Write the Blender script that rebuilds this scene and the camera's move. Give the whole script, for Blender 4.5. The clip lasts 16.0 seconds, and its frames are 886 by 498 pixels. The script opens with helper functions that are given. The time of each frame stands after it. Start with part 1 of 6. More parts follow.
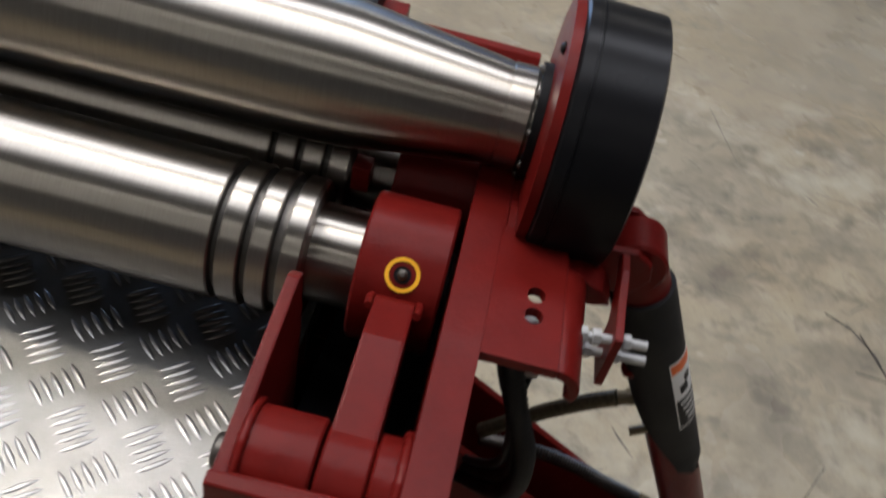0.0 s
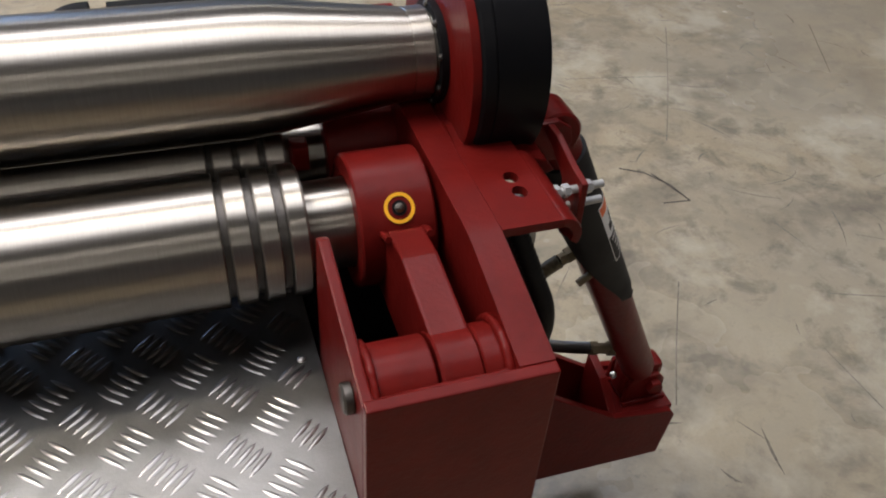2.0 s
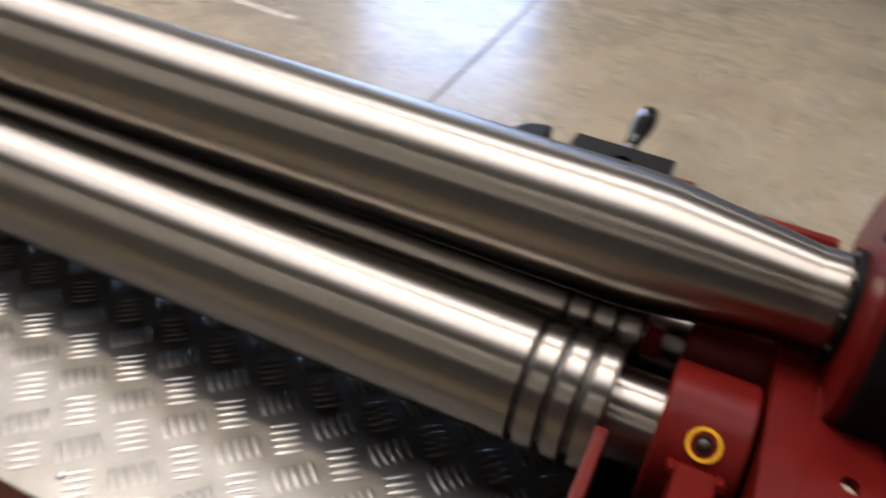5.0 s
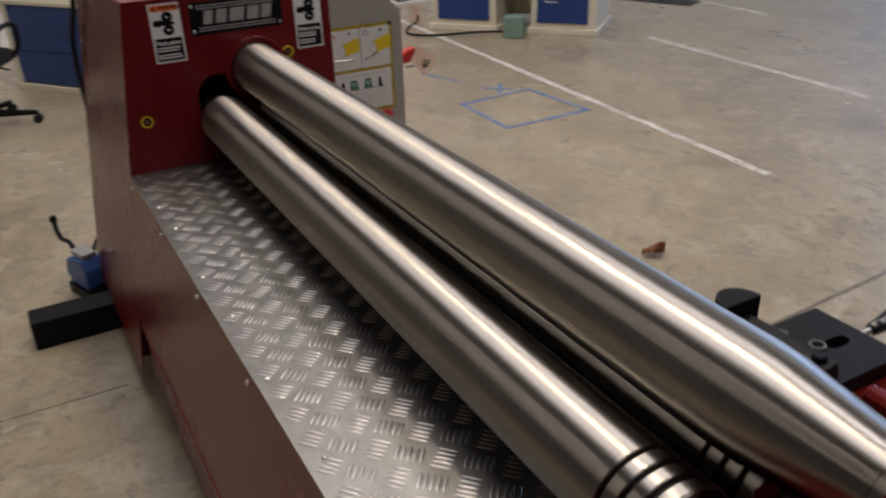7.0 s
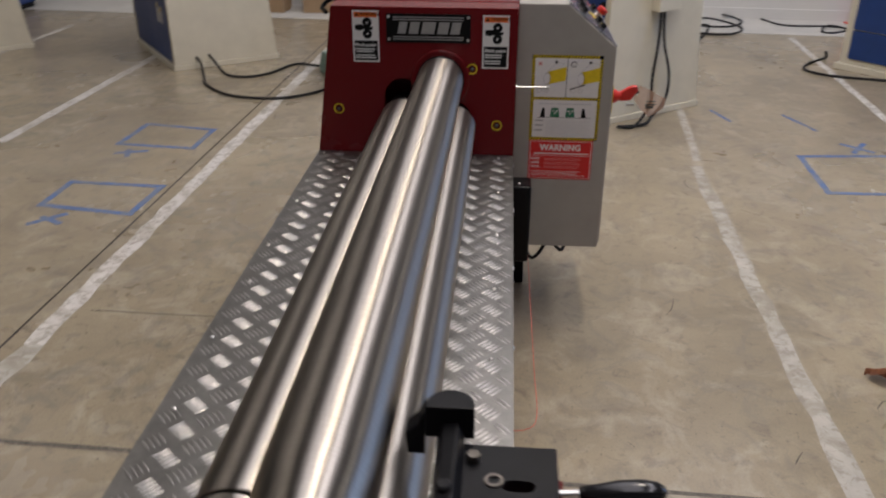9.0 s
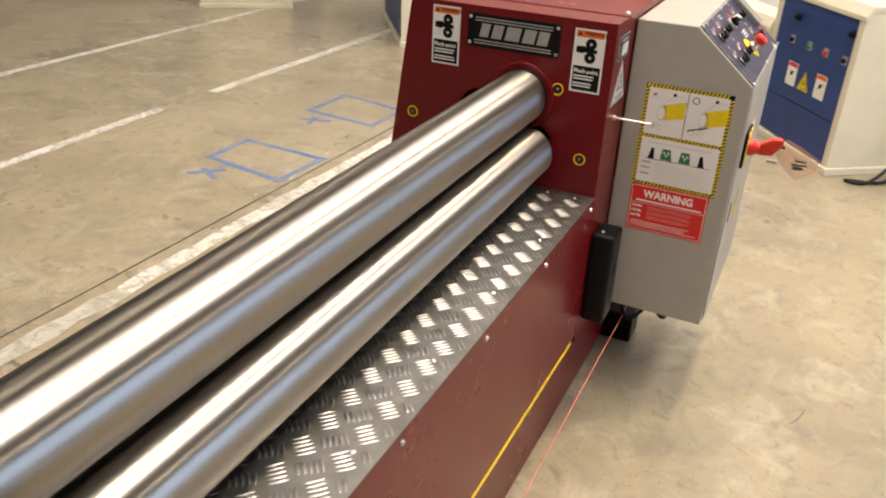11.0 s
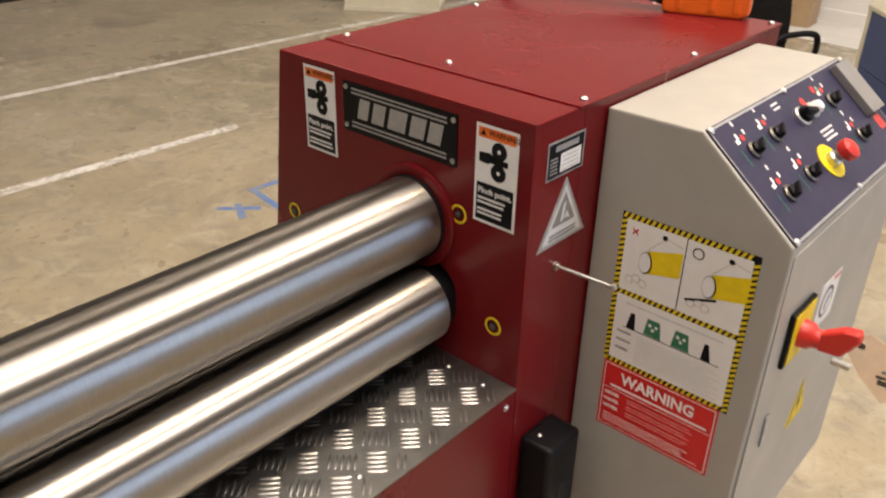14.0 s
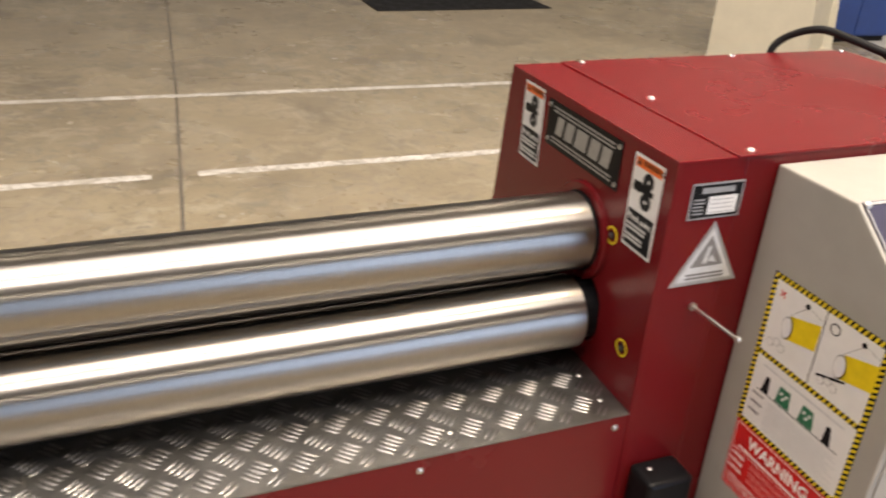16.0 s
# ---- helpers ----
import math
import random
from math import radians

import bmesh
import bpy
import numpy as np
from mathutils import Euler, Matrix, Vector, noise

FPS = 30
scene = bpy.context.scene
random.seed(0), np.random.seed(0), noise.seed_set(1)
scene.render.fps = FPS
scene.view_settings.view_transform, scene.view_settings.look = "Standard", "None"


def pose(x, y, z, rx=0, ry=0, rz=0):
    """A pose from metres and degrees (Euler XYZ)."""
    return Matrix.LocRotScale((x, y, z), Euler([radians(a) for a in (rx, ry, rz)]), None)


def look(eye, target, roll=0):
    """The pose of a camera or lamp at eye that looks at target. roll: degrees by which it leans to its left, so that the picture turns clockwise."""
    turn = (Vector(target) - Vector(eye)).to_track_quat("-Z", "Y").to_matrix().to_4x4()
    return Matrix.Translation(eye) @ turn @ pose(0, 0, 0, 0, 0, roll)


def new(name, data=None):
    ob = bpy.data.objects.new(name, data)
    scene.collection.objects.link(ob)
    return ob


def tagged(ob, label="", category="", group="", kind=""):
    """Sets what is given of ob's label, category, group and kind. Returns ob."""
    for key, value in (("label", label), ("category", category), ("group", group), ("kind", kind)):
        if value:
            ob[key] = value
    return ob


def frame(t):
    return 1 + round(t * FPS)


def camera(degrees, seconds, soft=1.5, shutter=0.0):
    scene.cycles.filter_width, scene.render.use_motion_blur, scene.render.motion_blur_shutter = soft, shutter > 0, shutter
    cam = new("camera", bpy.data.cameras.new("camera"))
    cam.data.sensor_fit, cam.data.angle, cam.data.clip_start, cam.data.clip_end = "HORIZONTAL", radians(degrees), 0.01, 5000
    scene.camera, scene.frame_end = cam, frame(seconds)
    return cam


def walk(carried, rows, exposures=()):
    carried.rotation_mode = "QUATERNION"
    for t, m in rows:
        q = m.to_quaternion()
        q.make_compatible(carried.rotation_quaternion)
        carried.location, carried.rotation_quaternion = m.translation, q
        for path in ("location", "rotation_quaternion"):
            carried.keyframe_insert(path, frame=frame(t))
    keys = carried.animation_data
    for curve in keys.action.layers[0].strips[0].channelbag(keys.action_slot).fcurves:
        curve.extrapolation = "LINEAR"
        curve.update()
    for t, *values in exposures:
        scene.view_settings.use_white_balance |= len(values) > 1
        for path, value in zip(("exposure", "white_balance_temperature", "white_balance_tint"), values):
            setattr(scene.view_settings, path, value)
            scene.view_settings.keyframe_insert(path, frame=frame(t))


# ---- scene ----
# the camera and its way
SHUT = 0.5
EXPOSURES = ((0.0, -0.93, 5850, 13), (0.8, -0.88, 5850, 13), (1.5, -0.80, 5950, 14), (4.0, -0.84, 6050, 16), (4.5, -0.74, 6100, 16), (5.0, -0.92, 6350, 18), (5.2, -0.92, 6400, 19), (7.3, -1.56, 6300, 18), (8.2, -1.51, 6180, 19), (9.2, -1.48, 6100, 19), (11.3, -0.14, 7100, 14), (11.9, 0.18, 7100, 14), (12.8, 0.28, 7100, 14), (13.3, -0.54, 7050, 17), (14.6, -0.52, 7050, 17), (15.2, -0.31, 7000, 17), (16.0, -0.22, 7000, 17))
PATH = [
    (0, (-2.0744, 0.6499, 1.5103), (-2.0697, -0.0801, 0.8268), 14.27),
    (0.2, (-2.0360, 0.6632, 1.5083), (-2.0756, -0.0523, 0.8109), 12.17),
    (0.5, (-1.9752, 0.6821, 1.5068), (-2.0561, -0.0237, 0.8031), 7.89),
    (1, (-1.8981, 0.7293, 1.5065), (-2.0802, 0.0065, 0.8398), 4.16),
    (1.5, (-1.8546, 0.7590, 1.5027), (-2.1125, 0.0479, 0.8487), 4.19),
    (2, (-1.8463, 0.7700, 1.5003), (-2.1174, 0.0616, 0.8486), 4.42),
    (2.5, (-1.8562, 0.7758, 1.5051), (-2.1173, 0.0631, 0.8540), 4.16),
    (3, (-1.8603, 0.7676, 1.5033), (-2.0706, 0.0225, 0.8705), 3.15),
    (3.5, (-1.8699, 0.7660, 1.5044), (-2.0465, 0.0098, 0.8744), 3.28),
    (4, (-1.8851, 0.7568, 1.5067), (-2.0464, -0.0042, 0.8783), 5.68),
    (4.5, (-1.9266, 0.7316, 1.5178), (-1.9681, -0.0631, 0.9123), 6.01),
    (5, (-1.9782, 0.7191, 1.5219), (-1.6963, -0.0542, 0.9539), 7.87),
    (5.2, (-2.0154, 0.7179, 1.5286), (-1.6296, -0.0096, 0.9612), 6.21),
    (7.3, (-2.4857, 0.5920, 1.7082), (-1.6628, 0.2370, 1.2647), -1.00),
    (7.5, (-2.5175, 0.5179, 1.7375), (-1.6765, 0.2301, 1.2794), -0.93),
    (8, (-2.5608, 0.3242, 1.7539), (-1.6925, 0.1205, 1.3016), -1.73),
    (8.5, (-2.5941, 0.0543, 1.7560), (-1.7042, -0.0466, 1.3112), -1.79),
    (9, (-2.6559, -0.2619, 1.7532), (-1.7630, -0.1955, 1.3080), 0.17),
    (9.2, (-2.6626, -0.3398, 1.7477), (-1.7775, -0.2435, 1.2923), 0.58),
    (11.3, (-2.0353, -0.8711, 1.7189), (-1.2471, -0.4682, 1.2537), 2.57),
    (11.5, (-1.9782, -0.8953, 1.7140), (-1.2020, -0.4729, 1.2460), 2.30),
    (12, (-1.7663, -0.8554, 1.7211), (-1.0226, -0.3707, 1.2609), 1.94),
    (12.5, (-1.5681, -0.8348, 1.6948), (-0.8532, -0.3285, 1.2126), -0.39),
    (13, (-1.3144, -0.9088, 1.7034), (-0.6304, -0.3719, 1.2096), -0.14),
    (13.5, (-1.1151, -0.9896, 1.6883), (-0.4304, -0.4567, 1.1912), 2.22),
    (14, (-0.9607, -0.9599, 1.6971), (-0.2969, -0.3826, 1.2216), 1.27),
    (14.5, (-0.8484, -0.9806, 1.6896), (-0.2459, -0.3432, 1.2093), 0.18),
    (15, (-0.7460, -1.1016, 1.7020), (-0.2737, -0.3618, 1.2229), 1.63),
    (15.5, (-0.7244, -1.2079, 1.6966), (-0.3135, -0.4223, 1.2341), 4.94),
    (16, (-0.7986, -1.2831, 1.7180), (-0.4550, -0.4590, 1.2677), 3.60),
]
cam = camera(56.85, 16.0, soft=2.0, shutter=SHUT)
walk(cam, [(t, look(e, g, r)) for t, e, g, r in PATH], EXPOSURES)

# world and large lights
world = bpy.data.worlds.new("hall")
scene.world = world
world.use_nodes = True
world.node_tree.nodes["Background"].inputs[0].default_value = (0.62, 0.68, 0.80, 1)
world.node_tree.nodes["Background"].inputs[1].default_value = 0.6


def area(name, m, sx, sy, watts, color):
    d = bpy.data.lights.new(name, "AREA")
    d.shape, d.size, d.size_y, d.energy, d.color = "RECTANGLE", sx, sy, watts, color
    ob = new(name, d)
    ob.matrix_world = m
    return ob


# a long roof light over the machine, strip lamps in rows under the roof, and daylight in the roller door's opening
DOOR = (2.2, 5.6, 5.8)
LAMP_Z, LAMP_L = 6.2, 3.98
ROWS = {-8.6: 80, 4.3: 18, 8.6: 36}
# lamp at (4.2, 6.2): off the rows, added to light the north floor
LAMPS = [(x, y) for y in ROWS for x in (-3.0, 1.0, 5.0)] + [(4.2, 6.2)]
ROWS[6.2] = 90
for lx, ly in LAMPS:
    area("strip_light", pose(lx, ly, LAMP_Z - 0.02), LAMP_L - 0.02, 0.22, ROWS[ly], (1.0, 0.92, 0.77))
ROOFS = (((-6.0, 7.0, -1.15, 1.2), 640), ((-6.0, 7.0, -3.8, -2.5), 740))
for (rx0, rx1, ry0, ry1), power in ROOFS:
    area("roof_daylight", pose((rx0 + rx1) / 2, (ry0 + ry1) / 2, 6.93), rx1 - rx0, ry1 - ry0, power, (0.985, 0.955, 0.92))
BAY = (0.7, -0.95, 6.0)
area("bay_light", pose(BAY[0], BAY[1], BAY[2] - 0.01), 1.76, 0.56, 310, (1.0, 0.88, 0.66))
area("door_daylight", look(((DOOR[0] + DOOR[1]) / 2, -14.1, 2.9), (0.0, 0, 1.0)), DOOR[1] - DOOR[0], DOOR[2], 820, (0.46, 0.66, 1.0))


# ---- helpers of this scene ----
def part(name, bm, mat, parent=None, label=""):
    me = bpy.data.meshes.new(name)
    bmesh.ops.recalc_face_normals(bm, faces=bm.faces)
    bm.to_mesh(me)
    bm.free()
    if mat:
        me.materials.append(mat)
    ob = new(name, me)
    if parent:
        ob.parent = parent
    if label:
        ob["label"] = label
    return ob


def smooth(ob, angle=35):
    for p in ob.data.polygons:
        p.use_smooth = True
    ob.data.set_sharp_from_angle(angle=radians(angle))
    return ob


def thing(name, label, category, group="", kind="", at=(0, 0, 0), rz=0):
    ob = new(name)
    ob.matrix_world = pose(*at, 0, 0, rz)
    ob.empty_display_size = 0.05
    return tagged(ob, label, category, group, kind)


def bevelled(bm, w, seg=2):
    if w > 0:
        es = [e for e in bm.edges if len(e.link_faces) == 2 and e.calc_face_angle(0) > 0.5]
        bmesh.ops.bevel(bm, geom=es, offset=w, segments=seg, affect="EDGES", profile=0.6)
    return bm


def box(x0, y0, z0, x1, y1, z1, bev=0.0, seg=2, bm=None):
    b = bmesh.new()
    bmesh.ops.create_cube(b, size=1.0)
    for v in b.verts:
        v.co = Vector(((x0 + x1) / 2 + v.co.x * abs(x1 - x0), (y0 + y1) / 2 + v.co.y * abs(y1 - y0), (z0 + z1) / 2 + v.co.z * abs(z1 - z0)))
    bevelled(b, bev, seg)
    return joined(bm, b) if bm else b


def joined(a, b):
    me = bpy.data.meshes.new("tmp")
    b.to_mesh(me)
    b.free()
    a.from_mesh(me)
    bpy.data.meshes.remove(me)
    return a


def prism(pts, axis, a, b, bev=0.0, seg=2, bm=None):
    """A polygon in the two other axes (in order xyz), drawn out along the axis from a to b."""
    g = bmesh.new()

    def co(p, t):
        c = list(p)
        c.insert("xyz".index(axis), t)
        return c

    lo = [g.verts.new(co(p, a)) for p in pts]
    hi = [g.verts.new(co(p, b)) for p in pts]
    n = len(pts)
    g.faces.new(lo[::-1])
    g.faces.new(hi)
    for i in range(n):
        g.faces.new((lo[i], lo[(i + 1) % n], hi[(i + 1) % n], hi[i]))
    bmesh.ops.recalc_face_normals(g, faces=g.faces)
    bevelled(g, bev, seg)
    return joined(bm, g) if bm else g


def lathe(profile, seg=48, m=None, bm=None, caps=True):
    """Rings of (place, radius) along local x, moved by m."""
    g = bmesh.new()
    rings = []
    for x, r in profile:
        rings.append([g.verts.new((x, r * math.cos(2 * math.pi * i / seg), r * math.sin(2 * math.pi * i / seg))) for i in range(seg)])
    for a, b in zip(rings, rings[1:]):
        for i in range(seg):
            g.faces.new((a[i], a[(i + 1) % seg], b[(i + 1) % seg], b[i]))
    if caps:
        g.faces.new(rings[0][::-1])
        g.faces.new(rings[-1])
    bmesh.ops.recalc_face_normals(g, faces=g.faces)
    if m:
        g.transform(m)
    return joined(bm, g) if bm else g


def along(p, q):
    """A frame whose x runs from p to q, with its origin at p."""
    d = Vector(q) - Vector(p)
    return Matrix.Translation(p) @ d.to_track_quat("X", "Z").to_matrix().to_4x4()


def rod(p, q, r, seg=20, bm=None, r2=None, bev=0.0):
    n = (Vector(q) - Vector(p)).length
    r2 = r if r2 is None else r2
    prof = [(0, r - bev), (bev, r), (n - bev, r2), (n, r2 - bev)] if bev else [(0, r), (n, r2)]
    return lathe(prof, seg, along(p, q), bm)


def spline(pts, n):
    """A smooth line through the points."""
    P = [Vector(p) for p in pts]
    P = [2 * P[0] - P[1]] + P + [2 * P[-1] - P[-2]]
    out = []
    for i in range(1, len(P) - 2):
        for k in range(n):
            t = k / n
            a, b, c, d = P[i - 1], P[i], P[i + 1], P[i + 2]
            out.append(0.5 * (2 * b + (c - a) * t + (2 * a - 5 * b + 4 * c - d) * t * t + (3 * b - a - 3 * c + d) * t ** 3))
    out.append(P[-2])
    return out


def tube(pts, r, seg=8, n=8, bm=None, ribs=0.0):
    line = spline(pts, n)
    g = bmesh.new()
    rings, up = [], Vector((0.13, 0.21, 0.97))
    for i, p in enumerate(line):
        d = (line[min(i + 1, len(line) - 1)] - line[max(i - 1, 0)]).normalized()
        u = (up - up.dot(d) * d).normalized()
        w, up = d.cross(u), u
        rr = r + (ribs if i % 2 else 0)
        rings.append([g.verts.new(p + rr * (math.cos(2 * math.pi * k / seg) * u + math.sin(2 * math.pi * k / seg) * w)) for k in range(seg)])
    for a, b in zip(rings, rings[1:]):
        for k in range(seg):
            g.faces.new((a[k], a[(k + 1) % seg], b[(k + 1) % seg], b[k]))
    g.faces.new(rings[0][::-1])
    g.faces.new(rings[-1])
    return joined(bm, g) if bm else g


# ---- materials ----
def mat(name, color, rough=0.5, metal=0.0, var=0.12, scale=20.0, bump=0.0, bscale=200.0, stain=0.0, stain_color=(0.05, 0.04, 0.03), stain_scale=3.0, coat=0.0, stretch=(1, 1, 1), emit=None, pieces=0.0):
    m = bpy.data.materials.new(name)
    m.use_nodes = True
    nt = m.node_tree
    p = nt.nodes["Principled BSDF"]
    p.inputs["Roughness"].default_value = rough
    p.inputs["Metallic"].default_value = metal
    p.inputs["Coat Weight"].default_value = coat
    if emit:
        p.inputs["Emission Color"].default_value = (*emit[:3], 1)
        p.inputs["Emission Strength"].default_value = emit[3]
    tc = nt.nodes.new("ShaderNodeTexCoord")
    mp = nt.nodes.new("ShaderNodeMapping")
    mp.inputs["Scale"].default_value = stretch
    nt.links.new(tc.outputs["Object"], mp.inputs[0])

    def noise_tex(s, detail=5, r=0.6):
        n = nt.nodes.new("ShaderNodeTexNoise")
        n.inputs["Scale"].default_value, n.inputs["Detail"].default_value, n.inputs["Roughness"].default_value = s, detail, r
        nt.links.new(mp.outputs[0], n.inputs["Vector"])
        return n

    def mix(fac, a, b, mode="MIX"):
        n = nt.nodes.new("ShaderNodeMix")
        n.data_type, n.blend_type = "RGBA", mode
        for k, v in ((0, fac), (6, a), (7, b)):
            if hasattr(v, "links"):
                nt.links.new(v, n.inputs[k])
            else:
                n.inputs[k].default_value = v if k == 0 else (*v, 1)
        return n.outputs[2]

    def ramp(src, lo, hi):
        n = nt.nodes.new("ShaderNodeMapRange")
        nt.links.new(src, n.inputs[0])
        n.inputs[1].default_value, n.inputs[2].default_value = lo, hi
        return n.outputs[0]

    n1 = noise_tex(scale)
    dark = tuple(c * (1 - var) for c in color)
    light = tuple(min(1, c * (1 + var)) for c in color)
    col = mix(ramp(n1.outputs["Fac"], 0.3, 0.7), dark, light)
    if stain:
        n2 = noise_tex(stain_scale, 8, 0.7)
        k = ramp(n2.outputs["Fac"], 0.5, 0.75)
        mm = nt.nodes.new("ShaderNodeMath")
        mm.operation = "MULTIPLY"
        nt.links.new(k, mm.inputs[0])
        mm.inputs[1].default_value = stain
        col = mix(mm.outputs[0], col, stain_color)
    if pieces:
        oi = nt.nodes.new("ShaderNodeObjectInfo")
        col = mix(ramp(oi.outputs["Random"], 0, 1), col, tuple(c * (1 - pieces) for c in color))
    nt.links.new(col, p.inputs["Base Color"])
    rr = nt.nodes.new("ShaderNodeMapRange")
    nr = noise_tex(scale * 0.37, 6)
    nt.links.new(nr.outputs["Fac"], rr.inputs[0])
    rr.inputs[1].default_value, rr.inputs[2].default_value = 0.3, 0.7
    rr.inputs[3].default_value, rr.inputs[4].default_value = rough * 0.85, min(1, rough * 1.2)
    nt.links.new(rr.outputs[0], p.inputs["Roughness"])
    if bump:
        nb = noise_tex(bscale, 3)
        b = nt.nodes.new("ShaderNodeBump")
        b.inputs["Strength"].default_value = bump
        b.inputs["Distance"].default_value = 0.002
        nt.links.new(nb.outputs["Fac"], b.inputs["Height"])
        nt.links.new(b.outputs[0], p.inputs["Normal"])
    return m


RED = mat("red_enamel", (0.135, 0.007, 0.009), 0.27, 0, 0.03, 3)
RED_CAST = mat("brushed_red_enamel", (0.110, 0.0066, 0.005), 0.33, 0, 0.15, 30, 0.25, 120, 0.3, (0.1, 0.008, 0.008), 12)
for m_, k_ in ((RED, 0.27), (RED_CAST, 0.13)):
    m_.node_tree.nodes["Principled BSDF"].inputs["Specular IOR Level"].default_value = k_
STEEL = mat("turned_steel", (0.352, 0.325, 0.288), 0.30, 1.0, 0.07, 60, 0, 900, 0, stretch=(9, 0.6, 0.6))
nt_ = STEEL.node_tree
pb = nt_.nodes["Principled BSDF"]
pb.inputs["Anisotropic"].default_value = 0.92
pb.inputs["Anisotropic Rotation"].default_value = 0.25
nt_.links.remove(pb.inputs["Roughness"].links[0])
pb.inputs["Roughness"].default_value = 0.37
tan_ = nt_.nodes.new("ShaderNodeTangent")
tan_.direction_type, tan_.axis = "RADIAL", "X"
nt_.links.new(tan_.outputs[0], pb.inputs["Tangent"])
CHECKER = mat("chequered_aluminium", (0.215, 0.21, 0.198), 0.42, 1.0, 0.15, 30, 0.08, 300, 0.45, (0.22, 0.20, 0.18), 6)
TREAD = mat("worn_tread", (0.35, 0.34, 0.325), 0.34, 1.0, 0.1, 60)
BLACK = mat("black_paint_and_deep_shade", (0.006, 0.006, 0.007), 0.4, 0, 0.2, 20, 0.05, 200)
BLACK.node_tree.nodes["Principled BSDF"].inputs["Specular IOR Level"].default_value = 0.14
BLACK_SATIN = mat("black_drum", (0.006, 0.006, 0.007), 0.3, 0.0, 0.2, 12, 0.04, 90, stretch=(1, 1, 1))
BLACK_SATIN.node_tree.nodes["Principled BSDF"].inputs["Specular IOR Level"].default_value = 0.13
RUBBER = mat("black_rubber", (0.010, 0.010, 0.011), 0.6, 0, 0.2, 30)
RUBBER.node_tree.nodes["Principled BSDF"].inputs["Specular IOR Level"].default_value = 0.25
GREY = mat("grey_enamel", (0.345, 0.33, 0.297), 0.42, 0, 0.05, 12, 0.06, 260, 0.1, (0.30, 0.285, 0.25), 4)
CREAM = mat("cream_enamel", (0.66, 0.62, 0.50), 0.45, 0, 0.05, 6, 0.04, 120, 0.15, (0.5, 0.47, 0.38), 2.5)
BLUE = mat("blue_enamel", (0.012, 0.045, 0.19), 0.4, 0, 0.1, 6)
NAVY = mat("navy_panel", (0.028, 0.026, 0.055), 0.4, 0, 0.1, 25)
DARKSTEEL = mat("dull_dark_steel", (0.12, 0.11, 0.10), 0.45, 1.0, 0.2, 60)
NAVY.node_tree.nodes["Principled BSDF"].inputs["Specular IOR Level"].default_value = 0.25
WHITE = mat("white_print", (0.75, 0.74, 0.72), 0.45, 0, 0.03, 40)
YELLOW = mat("yellow_paint", (0.74, 0.55, 0.01), 0.45, 0, 0.08, 60)
AMBER = mat("amber_paint", (0.80, 0.40, 0.006), 0.45, 0, 0.08, 60)
ORANGE = mat("orange_plastic", (0.72, 0.13, 0.01), 0.42, 0, 0.12, 40)
PINKISH = mat("pale_red_print", (0.75, 0.35, 0.33), 0.5, 0, 0.1, 60)
SIGNRED = mat("red_print", (0.62, 0.02, 0.02), 0.45, 0, 0.05, 30)
ZINC = mat("zinc", (0.62, 0.61, 0.58), 0.3, 1.0, 0.1, 80)
UNSEEN_WALL = mat("unseen_wall_grey", (0.33, 0.33, 0.33), 0.7, 0, 0.06, 2, 0.1, 60, 0.2, (0.25, 0.24, 0.23), 1.0)
WALL = mat("white_wall", (0.68, 0.67, 0.64), 0.8, 0, 0.04, 2, 0.1, 60, 0.15, (0.5, 0.48, 0.44), 1.0)
CEIL = mat("unseen_dark_ceiling", (0.10, 0.10, 0.10), 0.7, 0, 0.04, 2)
TAPE = mat("blue_tape", (0.07, 0.15, 0.36), 0.6, 0, 0.15, 30)
LINE = mat("worn_white_line", (0.62, 0.60, 0.56), 0.7, 0, 0.1, 12, 0, 0, 0.5, (0.36, 0.33, 0.27), 8)
FLOOR = mat("concrete", (0.355, 0.30, 0.205), 0.27, 0, 0.16, 1.1, 0.05, 60, 0.65, (0.23, 0.205, 0.16), 0.7)


